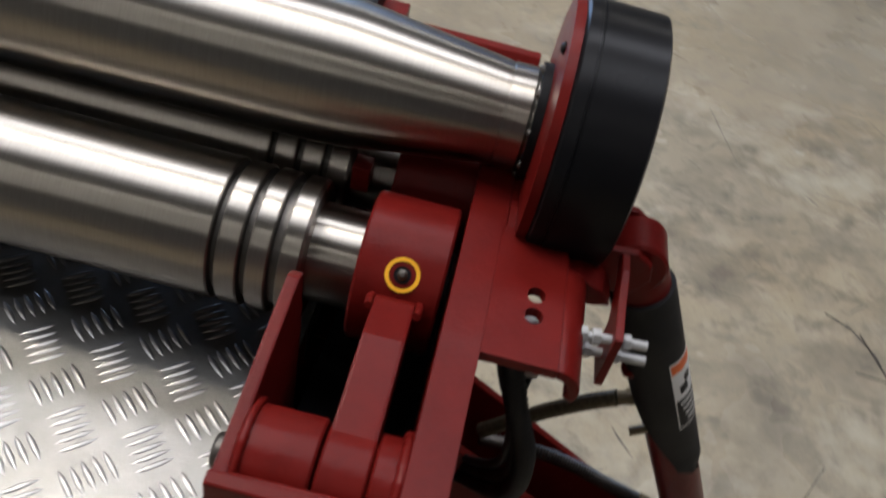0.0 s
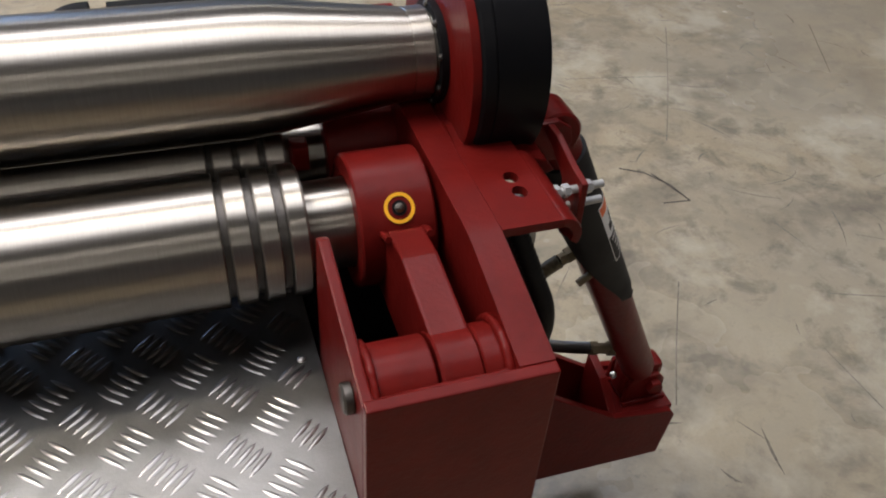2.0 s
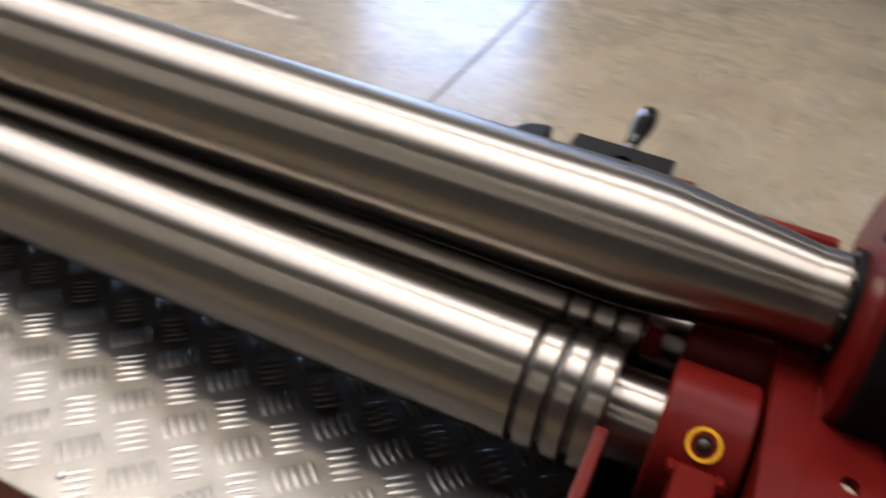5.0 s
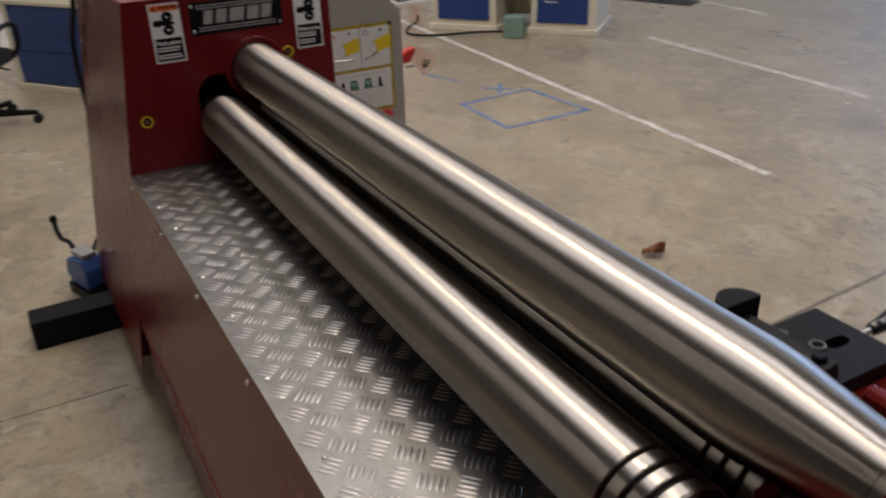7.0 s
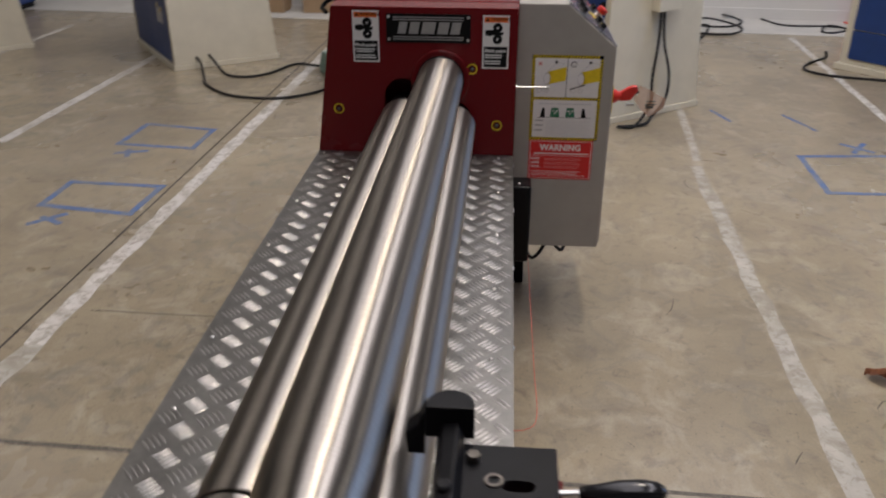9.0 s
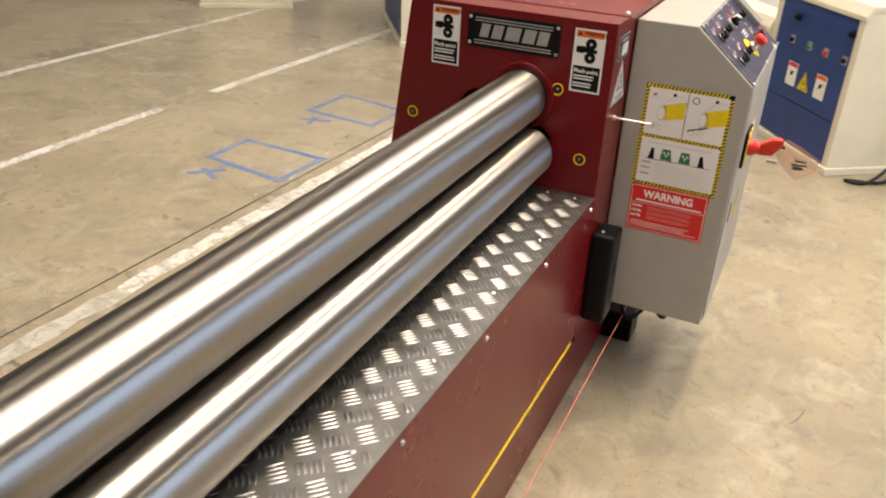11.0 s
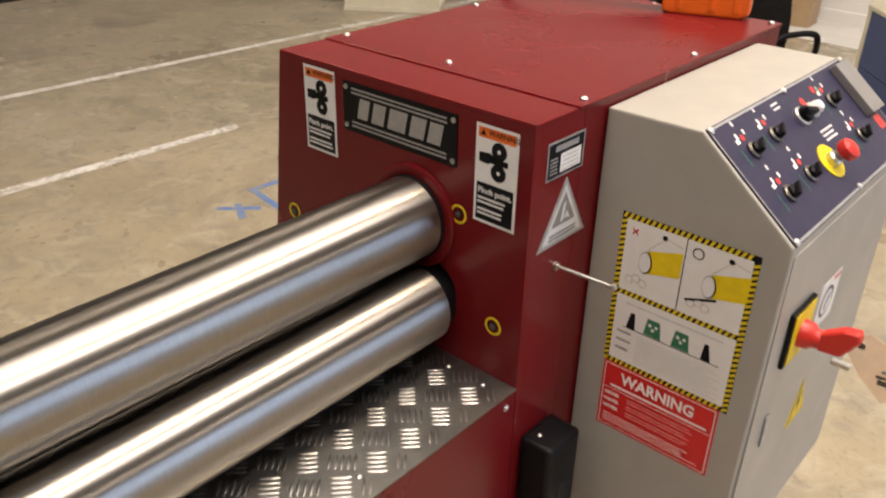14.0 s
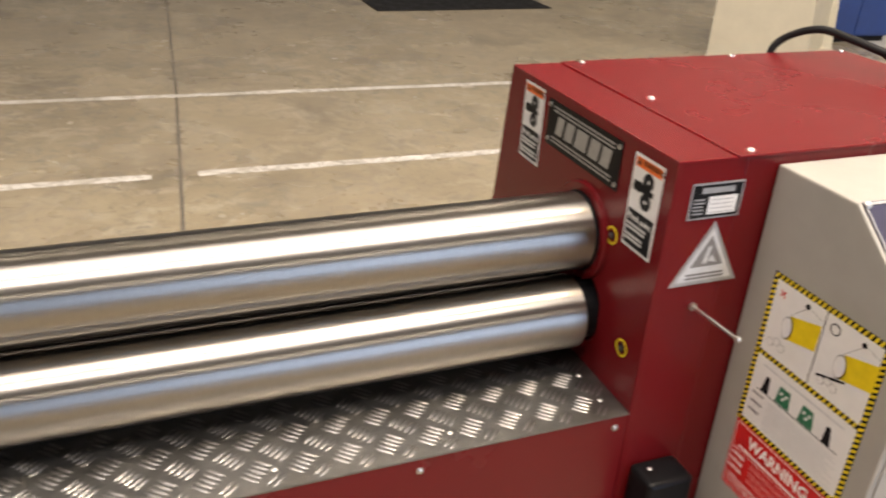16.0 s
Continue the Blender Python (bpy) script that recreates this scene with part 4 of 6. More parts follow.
for u, v in spots["k"]:
    on_panel("switch_collar", u, v, [(0, 0.0155), (0.004, 0.0155), (0.006, 0.0135), (0.007, 0.011)], DARKSTEEL)
    on_panel("switch_knob", u, v, [(0.006, 0.0115), (0.012, 0.0115), (0.014, 0.009)], BLACK, extra=knob_bar(u, v, 0.012, 0.022))
u, v = 0.285, 0.062
on_panel("selector_collar", u, v, [(0, 0.019), (0.006, 0.019), (0.008, 0.016)], ZINC)
on_panel("selector_knob", u, v, [(0.007, 0.015), (0.016, 0.015), (0.018, 0.012)], BLACK, extra=knob_bar(u, v, 0.016, 0.028, 0.005, 0.017, -20))
u, v = 0.335, 0.062
on_panel("lamp_collar", u, v, [(0, 0.016), (0.006, 0.016), (0.008, 0.013)], ZINC)
on_panel("pilot_lamp", u, v, [(0.006, 0.0125), (0.016, 0.0125), (0.022, 0.009), (0.024, 0.003)], WHITE, "white pilot lamp")
u, v = 0.272, 0.153
on_panel("stop_plate", u, v, [(0, 0.033), (0.0015, 0.033), (0.0015, 0.012)], YELLOW, "yellow emergency stop disc", 40)
on_panel("stop_collar", u, v, [(0.001, 0.0145), (0.012, 0.0145), (0.016, 0.011), (0.026, 0.011)], ZINC)
on_panel("stop_button", u, v, [(0.024, 0.013), (0.028, 0.019), (0.036, 0.0205), (0.043, 0.019), (0.047, 0.013), (0.048, 0.004)], LAMPRED, "red mushroom emergency stop button", 32)
g = box(0.515, PH - 0.130, 0.002, 0.582, PH - 0.012, 0.018, 0.002)
g.transform(PAN)
part("meter", g, METER, cab, "dull grey meter housing")
# stickers on the cabinet's front
SW, SH = 0.245, 0.307
it = [(BLACK, 1, rect(0, 0, SW, SH))]
bw = 0.0105


def hazard(u0, v0, u1, v1, vert):
    ln = (v1 - v0) if vert else (u1 - u0)
    n = int(ln / 0.0105)
    for k in range(n):
        a = k * 0.0105
        e = a + 0.0056
        o = 0.0049
        if vert:
            it.append((YELLOW, 2, [(u0, v0 + a), (u1, v0 + a + o), (u1, v0 + e + o), (u0, v0 + e)]))
        else:
            it.append((YELLOW, 2, [(u0 + a, v0), (u0 + e, v0), (u0 + e + o, v1), (u0 + a + o, v1)]))


for v0 in (0, SH / 2 - bw / 2, SH - bw):
    hazard(0.001, v0, SW - 0.006, v0 + bw, False)
for u0 in (0, SW - bw):
    hazard(u0, 0.001, u0 + bw, SH - 0.008, True)
lo0, lo1, hi0, hi1 = bw, SH / 2 - bw / 2, SH / 2 + bw / 2, SH - bw
it.append((WHITE, 3, rect(bw, lo0, SW - bw, lo1)))
it.append((WHITE, 3, rect(bw, hi0, SW / 2 - 0.001, hi1)))
it.append((WHITE, 3, rect(SW / 2 + 0.001, hi0, SW - bw, hi1)))
for k in (0, 1):
    o = bw + k * (SW / 2 - bw / 2)
    it.append((YELLOW, 4, [(o + 0.042, hi0 + 0.045), (o + 0.109, hi0 + 0.060), (o + 0.109, hi0 + 0.108), (o + 0.046, hi0 + 0.090)]))
    it.append((SILVER, 4, disc(o + 0.044, hi0 + 0.066, 0.013, 18, 0.022)))
    it.append((WHITE, 5, disc(o + 0.043, hi0 + 0.066, 0.011, 18, 0.019)))
    it.append((SILVER, 4, stroke(o + 0.044, hi0 + 0.090, o + 0.072, hi0 + 0.120, 0.0012)))
    it.append((BLACK, 4, disc(o + 0.073, hi0 + 0.124, 0.005, 10)))
    it.append((SILVER, 4, stroke(o + 0.076, hi0 + 0.124, o + 0.106, hi0 + 0.117, 0.0012)))
    for q in range(3):
        it.append((SILVER, 4, disc(o + 0.018 + 0.013 * q, hi0 + 0.024 + 0.006 * (q % 2), 0.008, 12)))
        it.append((WHITE, 5, disc(o + 0.018 + 0.013 * q, hi0 + 0.024 + 0.006 * (q % 2), 0.0068, 12)))
o = bw
for a in (45, -45):
    c, s = math.cos(radians(a)) * 0.008, math.sin(radians(a)) * 0.008
    it.append((SIGNRED, 4, stroke(o + 0.018 - c, hi1 - 0.020 - s, o + 0.018 + c, hi1 - 0.020 + s, 0.0025)))
o2 = SW / 2 + 0.022
it.append((BLACK, 4, disc(o2, hi1 - 0.020, 0.0105, 20)))
it.append((WHITE, 5, disc(o2, hi1 - 0.020, 0.0080, 20)))
it.append((BLACK, 5, stroke(SW / 2 + 0.012, hi0 + 0.028, SW / 2 + 0.066, hi0 + 0.046, 0.004)))
for k, u in enumerate((0.088, 0.142)):
    it.append((GREEN, 4, [(u - 0.017, lo1 - 0.062), (u + 0.017, lo1 - 0.062), (u + 0.012, lo1 - 0.028), (u - 0.012, lo1 - 0.028)]))
    for q in range(3):
        it.append((WHITE, 5, disc(u - 0.006 + 0.006 * q, lo1 - 0.040 - 0.008 * (q % 2), 0.0034, 8)))
for u, d in ((0.045, 1), (0.190, -1)):
    it.append((BLACK, 4, [(u - 0.009, lo1 - 0.063), (u + 0.009, lo1 - 0.063), (u + 0.004 + 0.002 * d, lo1 - 0.030), (u - 0.004 + 0.002 * d, lo1 - 0.030)]))
it.append((BLACK, 4, stroke(0.028, lo1 - 0.064, 0.215, lo1 - 0.064, 0.0016)))
it += bars(LIGHTGREY, 4, 0.030, 0.215, lo1 - 0.016, 0.004, 1, 0.01, 3, 0.0)
it += bars(SILVER, 4, 0.020, 0.050, lo1 - 0.078, 0.005, 3, 0.018, 4, 0.3) + bars(LIGHTGREY, 4, 0.060, 0.225, lo1 - 0.076, 0.0016, 11, 0.0055, 7, 0.25)
sheet("safety_sticker", cab, face_x(CX0 - 0.0002, -0.360, 0.7875), rect(0, 0, SW, SH), BLACK, it, "white safety sticker with a yellow and black striped border")
WW, WH = 0.230, 0.150
it = [(WHITE, 1, rect(0.004, 0.004, WW - 0.004, WH - 0.004)), (SIGNRED, 2, rect(0.0058, 0.0058, WW - 0.0058, WH - 0.0058))]
wd = text_faces("WARNING", 0.033, 0, 0.0012)
it.append((WHITE, 3, ([(u * 0.92, v) for u, v in wd[0]], wd[1]), (0.040, WH - 0.039)))
it += bars(WHITE, 3, 0.020, 0.215, WH - 0.053, 0.0045, 1, 0.01, 2, 0.0)
it.append((WHITE, 3, rect(0.006, WH - 0.0595, WW - 0.006, WH - 0.0582)))
for k in range(3):
    it.append((WHITE, 3, text_faces("NEVER", 0.0105, 0, 0.0004), (0.010, WH - 0.074 - k * 0.0155)))
    it += bars(PINKISH, 3, 0.058, 0.215, WH - 0.070 - k * 0.0155, 0.0016, 2, 0.006, 9 + k, 0.4)
it += bars(WHITE, 3, 0.012, 0.220, 0.030, 0.0016, 4, 0.0055, 12, 0.3)
sheet("warning_sign", cab, face_x(CX0 - 0.0002, -0.3625, 0.6365), rect(0, 0, WW, WH), SIGNRED, it, "red warning sign with white lettering")
# main switch, stickers and lock on the cabinet's side
part("switch_backing", box(0.270, -0.656, 0.868, 0.372, -0.6478, 0.975, 0.002), BLACK, door)
part("switch_plate", box(0.275, -0.6585, 0.873, 0.367, -0.6562, 0.970, 0.001), YELLOW, door, "yellow main switch plate")
smooth(part("switch_boss", lathe([(0, 0.026), (0.016, 0.024), (0.022, 0.018), (0.034, 0.016)], 28, along((0.321, -0.6586, 0.921), (0.321, -0.70, 0.921))), LAMPRED, door), 40)
g = prism([(-0.690, 0.905), (-0.728, 0.908), (-0.752, 0.945), (-0.748, 0.962), (-0.722, 0.958), (-0.690, 0.938)], "x", 0.308, 0.334, 0.006, 3)
part("switch_handle", g, LAMPRED, door, "red rotary main switch handle")
part("switch_tab", box(0.318, -0.745, 0.885, 0.330, -0.715, 0.893, 0.001), ZINC, door)
it = [(NAVY, 1, disc(0.045, 0.05, 0.033, 24)), (WHITE, 2, disc(0.045, 0.05, 0.026, 24)), (NAVY, 3, stroke(0.035, 0.035, 0.058, 0.066, 0.009)), (SIGNRED, 1, rect(0.06, 0.088, 0.095, 0.096))]
sheet("service_sticker", door, face_y(0.43, -0.6477, 0.86), rect(0, 0, 0.10, 0.10), WHITE, it)
it = [(BLACK, 1, [(0.010, 0.006), (0.090, 0.006), (0.05, 0.092)]), (YELLOW, 2, [(0.015, 0.009), (0.085, 0.009), (0.05, 0.085)]), (BLACK, 3, [(0.048, 0.07), (0.056, 0.07), (0.05, 0.046), (0.058, 0.046), (0.045, 0.016), (0.048, 0.038), (0.040, 0.038)])]
sheet("shock_sign", door, face_y(0.43, -0.6477, 0.63), [(0, 0), (0.10, 0), (0.05, 0.1)], YELLOW, it, "yellow electric shock triangle", 0.0008)
part("door_lock", box(0.276, -0.652, 0.69, 0.296, -0.6478, 0.755, 0.003), SILVER, door)
# cables below the cabinet
smooth(part("cable", tube([(0.32, -0.36, 0.36), (0.31, -0.37, 0.30), (0.30, -0.40, 0.255), (0.32, -0.44, 0.29), (0.34, -0.46, 0.36)], 0.007, 8, 8), RUBBER, cab))
smooth(part("cable", tube([(0.30, -0.46, 0.36), (0.30, -0.49, 0.315), (0.30, -0.515, 0.295), (0.33, -0.53, 0.315), (0.34, -0.54, 0.36)], 0.007, 8, 8), RUBBER, cab))

# ---- the free end of the machine ----
X0, X1 = -1.958, -1.946      # inner plate
X2, X3 = -2.122, -2.087      # outer plate


def seam(parent, pts, r=0.0035, seed=1):
    """A lumpy weld bead."""
    rnd = random.Random(seed)
    line = spline(pts, 9)
    g = bmesh.new()
    rings = []
    up = Vector((0.3, 0.2, 0.93))
    for i, p in enumerate(line):
        d = (line[min(i + 1, len(line) - 1)] - line[max(i - 1, 0)]).normalized()
        u = (up - up.dot(d) * d).normalized()
        w = d.cross(u)
        k = r * (0.88 + 0.24 * rnd.random())
        rings.append([g.verts.new(p + k * (math.cos(math.pi * q / 3) * u + math.sin(math.pi * q / 3) * w)) for q in range(6)])
    for a, b in zip(rings, rings[1:]):
        for q in range(6):
            g.faces.new((a[q], a[(q + 1) % 6], b[(q + 1) % 6], b[q]))
    g.faces.new(rings[0][::-1])
    g.faces.new(rings[-1])
    return smooth(part("weld_bead", g, RED_CAST, parent), 60)


end = smooth(part("end_plate", prism([(0.350, 0.10), (0.350, 0.961), (0.216, 0.9930), (0.206, 0.9948), (0.192, 0.9955), (-0.05, 0.9955), (-0.13, 0.9955), (-0.33, 0.96), (-0.36, 0.90), (-0.36, 0.10)], "x", X2, X3, 0.0003, 1), RED_CAST, machine, "thick dark red steel end plate"), 12)
inner = part("inner_plate", prism([(0.350, 0.10), (0.350, 0.948), (0.335, 0.952), (0.172, 0.988), (0.160, 0.982), (0.150, 0.90), (0.150, 0.10)], "x", X0, X1, 0.0025), RED_CAST, machine)
front = part("front_plate", prism([(0.3505, 0.10), (0.3625, 0.10), (0.3625, 0.959), (0.3505, 0.961)], "x", X2, X1, 0.002), RED_CAST, machine, "dark red steel front plate of the bearing box")
# black here stands in for the deep shade inside the bearing box
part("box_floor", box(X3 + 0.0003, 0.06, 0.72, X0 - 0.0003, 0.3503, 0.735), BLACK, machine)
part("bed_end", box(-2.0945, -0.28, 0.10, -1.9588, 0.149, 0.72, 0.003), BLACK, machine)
ring = smooth(part("bearing_ring", lathe([(-2.080, 0.052), (-2.080, 0.0735), (-2.0775, 0.076), (-1.9995, 0.076), (-1.997, 0.0735), (-1.997, 0.052)], 72, at_axis(A), caps=False), RED_CAST, machine, "dark red bearing ring"), 30)
grease_point(ring, (-2.041, A[0] + 0.0755 * math.cos(radians(43.5)), A[1] + 0.0755 * math.sin(radians(43.5))), 0.0165, (0, math.cos(radians(43.5)), math.sin(radians(43.5))), AMBER)
smooth(part("bearing_ring", lathe([(-2.092, 0.050), (-2.092, 0.0705), (-2.0895, 0.073), (-2.0015, 0.073), (-1.999, 0.0705), (-1.999, 0.050)], 72, at_axis(B), caps=False), RED_CAST, machine, "dark red bearing ring"), 30)
# swinging arm of the front bearing and its pivot
AX0, AX1 = -2.060, -2.022
arm = part("lever_arm", prism([(0.128, 0.948), (0.150, 0.966), (0.20, 0.972), (0.322, 0.956), (0.345, 0.945), (0.353, 0.925), (0.353, 0.89), (0.30, 0.86), (0.10, 0.86)], "x", AX0, AX1, 0.003), RED_CAST, machine, "dark red swinging lever arm")
seam(arm, [(AX0 - 0.003, 0.165, 0.968), (AX0 - 0.004, 0.150, 0.962), (AX0 - 0.002, 0.134, 0.950)], 0.004, 2)
seam(arm, [(AX1 + 0.003, 0.165, 0.968), (AX1 + 0.004, 0.150, 0.962), (AX1 + 0.002, 0.134, 0.950)], 0.004, 3)
PZ, PY = 0.917, 0.308
for a, b in ((X0 - 0.0005, AX1 + 0.004), (AX0 - 0.0015, X3 + 0.0005)):
    smooth(part("pivot_sleeve", rod((a, PY, PZ), (b, PY, PZ), 0.044, 40, bev=0.002), RED_CAST, machine), 30)
smooth(part("arm_eye", rod((AX1 + 0.001, PY, PZ), (AX0 - 0.0003, PY, PZ), 0.0455, 40, bev=0.002), RED_CAST, machine), 30)
smooth(part("pivot_pin", rod((X1 - 0.001, PY + 0.005, PZ + 0.005), (X1 + 0.010, PY + 0.005, PZ + 0.005), 0.015, 24, bev=0.002), DARKSTEEL, machine, "dull steel pivot pin"), 30)
seam(inner, [(X0 - 0.003, PY + 0.045 * math.cos(radians(a)), PZ + 0.045 * math.sin(radians(a))) for a in range(20, 171, 30)], 0.004, 4)
seam(end, [(X3 + 0.003, PY + 0.046 * math.cos(radians(a)), PZ + 0.046 * math.sin(radians(a))) for a in range(15, 181, 33)], 0.005, 5)
seam(front, [(X1 - 0.014, 0.3485, 0.953), (X1 - 0.03, 0.3485, 0.954), (X1 - 0.06, 0.3485, 0.955), (X3 + 0.01, 0.3485, 0.956)], 0.0032, 7)

# slotted plate with bent lip, studs and nuts
g = holed([(0.2085, -0.0003), (-0.128, -0.0003), (-0.128, 0.004), (0.045, 0.004), (0.045, 0.066), (0.2085, 0.066)], [[(0.154 + 0.0098 * math.cos(k * math.pi / 7), 0.040 + 0.0085 * math.sin(k * math.pi / 7)) for k in range(14)], [(0.128 + 0.0098 * math.cos(k * math.pi / 7), 0.040 + 0.0085 * math.sin(k * math.pi / 7)) for k in range(14)]], 0.0, 0.0105)
g.transform(Matrix(((0, 0, -1, X2 - 0.0003), (0, 1, 0, 0), (1, 0, 0, 0.9852), (0, 0, 0, 1))))
sp = part("slotted_plate", g, RED_CAST, machine, "dark red slotted plate with a bent lip")
LX, LZ = X2 - 0.0663, 0.9715
bend = [math.radians(90 + k * 120 / 12) for k in range(13)]
lip = [(LX + 0.0245 * math.cos(a), LZ + 0.0245 * math.sin(a)) for a in bend] + [(LX + 0.0135 * math.cos(a), LZ + 0.0135 * math.sin(a)) for a in reversed(bend)]
smooth(part("bent_lip", prism(lip, "y", 0.082, 0.2085, 0.002), RED_CAST, machine), 50)
bend = [math.radians(175 + k * 115 / 10) for k in range(11)]
hook = [(X2 - 0.042 + 0.046 * math.cos(a), 0.960 + 0.046 * math.sin(a)) for a in bend] + [(X2 - 0.042 + 0.034 * math.cos(a), 0.960 + 0.034 * math.sin(a)) for a in reversed(bend)]
smooth(part("lip_hook", prism(hook, "y", 0.095, 0.130, 0.002), RED_CAST, machine), 50)


def nut(parent, p, q, r=0.009):
    return part("nut", lathe([(0, r * 0.9), (0.001, r), (0.0075, r), (0.0085, r * 0.9)], 6, along(p, q)), SILVER, parent)


for x, y, z in ((-2.271, 0.136, 0.975), (-2.280, 0.126, 0.945)):
    smooth(part("stud", rod((-2.190, y + 0.010, z + 0.003), (x, y, z), 0.0047, 12), SILVER, sp))
    nut(sp, (-2.206, y + 0.008, z + 0.003), (x, y, z), 0.0085)
    nut(sp, (-2.219, y + 0.006, z + 0.002), (x, y, z), 0.0080)
    nut(sp, (-2.247, y + 0.003, z + 0.001), (x, y, z), 0.0080)
part("stop_tab", prism([(0.042, 0.992), (0.052, 1.004), (0.075, 1.004), (0.120, 0.992), (0.150, 0.988), (0.152, 0.925), (0.112, 0.922), (0.104, 0.965), (0.070, 0.985)], "x", -2.246, -2.238, 0.0015), RED_CAST, machine)

# hinged end bearing: red flange, black drum
smooth(part("roll_collar", lathe([(-2.132, 0.048), (-2.132, 0.060), (-2.1225, 0.060), (-2.1225, 0.048)], 40, at_axis(T), caps=False), BLACK, machine), 30)
for k in range(9):
    a = radians(20 + 40 * k)
    screw(machine, (-2.1225, T[0] + 0.055 * math.cos(a), T[1] + 0.055 * math.sin(a)), (1, 0, 0), 0.0045, DARKSTEEL, "collar_screw")
hub = smooth(part("end_flange", lathe([(-2.131, 0.047), (-2.133, 0.120), (-2.134, 0.126), (-2.1435, 0.127), (-2.1435, 0.05)], 72, at_axis(T), caps=False), RED_CAST, machine, "dark red round end flange"), 30)
for k in range(3):
    a = radians(75 + 120 * k)
    screw(hub, (-2.1325, T[0] + 0.104 * math.cos(a), T[1] + 0.104 * math.sin(a)), (1, 0, 0), 0.006, BLACK)
drum = smooth(part("drum", lathe([(-2.224, 0.108), (-2.224, 0.125), (-2.2215, 0.1300), (-2.1615, 0.1312), (-2.161, 0.1297), (-2.159, 0.1297), (-2.1585, 0.1312), (-2.147, 0.1300), (-2.1438, 0.1255)], 120, at_axis(T)), BLACK_SATIN, machine, "satin black drum round the end bearing"), 25)
part("bearing_cradle", prism([(-0.15, 0.9955), (0.045, 0.9955), (0.02, 1.0), (-0.03, 0.985), (-0.10, 0.985), (-0.13, 1.0)], "x", -2.20, -2.124, 0.002), RED_CAST, machine)
part("hinge_base", prism([(X2 - 0.0003, 0.955), (X2 - 0.0003, 0.9845), (-2.205, 0.9845), (-2.228, 0.976), (-2.240, 0.960), (-2.225, 0.955)], "y", -0.02, 0.0815, 0.002), RED_CAST, machine)
# hinge fork and hydraulic cylinder
C0, C1 = Vector((-2.262, 0.012, 0.972)), Vector((-2.568, -0.049, 0.360))
ax = (C1 - C0).normalized()


smooth(part("cylinder_eye", rod((-2.262, -0.014, 0.975), (-2.262, 0.038, 0.975), 0.031, 28, bev=0.003), RED_CAST, machine), 30)
for y in (-0.026, 0.0395):
    part("hinge_lug", prism([(-2.205, 0.960), (-2.208, 0.985), (-2.228, 1.002), (-2.254, 1.004), (-2.272, 0.992), (-2.276, 0.972), (-2.262, 0.950), (-2.235, 0.948)], "y", y, y + 0.009, 0.002), RED_CAST, machine)
cyl = smooth(part("hydraulic_cylinder", lathe([(0, 0.022), (0.004, 0.0285), (0.03, 0.031), (0.655, 0.031), (0.67, 0.027)], 36, along(C0, C1)), RED_CAST, machine, "dark red hydraulic cylinder with a black sleeve"), 30)
# label wrapped on the sleeve
side_dir = (Vector((0, 1, 0)) - Vector((0, 1, 0)).dot(ax) * ax).normalized()
turn = Matrix.Rotation(radians(-62), 4, ax)
nrm = (turn @ side_dir).normalized()


def wrapped(t0, t1, a0, a1, r, m, parent, name):
    g = bmesh.new()
    rows = []
    for k in range(9):
        a = radians(a0 + (a1 - a0) * k / 8)
        n = Matrix.Rotation(a, 4, ax) @ nrm
        rows.append([g.verts.new(C0 + ax * t0 + n * r), g.verts.new(C0 + ax * t1 + n * r)])
    for p, q in zip(rows, rows[1:]):
        g.faces.new((p[0], p[1], q[1], q[0]))
    for f in g.faces:
        f.normal_update()
        if f.normal.dot(f.calc_center_median() - (C0 + ax * 0.2)) < 0:
            f.normal_flip()
    return smooth(part(name, g, m, parent), 60)


# black half sleeve, cut back towards its lower end
g = bmesh.new()
grid = []
for k in range(25):
    t = 0.045 + 0.348 * k / 24
    lo, hi = -150.0, 170.0 - 112.0 * max(0.0, min(1.0, (t - 0.17) / 0.19))
    if t > 0.37:
        f = (t - 0.37) / 0.023
        lo, hi = lo + 150.0 * f * f, hi - 34.0 * f * f
    grid.append([[g.verts.new(C0 + ax * t + (Matrix.Rotation(radians(lo + (hi - lo) * q / 24), 4, ax) @ nrm) * r) for q in range(25)] for r in (0.0360, 0.0305)])
for a, b in zip(grid, grid[1:]):
    for q in range(24):
        g.faces.new((a[0][q], a[0][q + 1], b[0][q + 1], b[0][q]))
    for q in (0, 24):
        g.faces.new((a[0][q], b[0][q], b[1][q], a[1][q]))
for a in (grid[0], grid[-1]):
    for q in range(24):
        g.faces.new((a[0][q], a[0][q + 1], a[1][q + 1], a[1][q]))
bmesh.ops.recalc_face_normals(g, faces=g.faces)
smooth(part("sleeve", g, RUBBER, cyl, "black rubber half sleeve"), 40)
smooth(part("port_boss", rod(C0 + ax * 0.205 + Vector((0.022, 0.010, 0.008)), C0 + ax * 0.205 + Vector((0.044, 0.018, 0.018)), 0.0135, 20, bev=0.004), RED_CAST, cyl), 40)
wrapped(0.150, 0.280, -28, 34, 0.0364, WHITE, cyl, "warning_label")
wrapped(0.153, 0.170, -26, 32, 0.0367, ORANGE, cyl, "label_band")
wrapped(0.222, 0.277, -26, 32, 0.0367, BLACK, cyl, "label_band")
wrapped(0.182, 0.196, -14, 6, 0.0367, BLACK, cyl, "label_mark")
wrapped(0.197, 0.212, -2, 20, 0.0367, BLACK, cyl, "label_mark")
for k in range(4):
    wrapped(0.228 + 0.012 * k, 0.232 + 0.012 * k, -20, 24 - 4 * k, 0.0370, WHITE, cyl, "label_line")
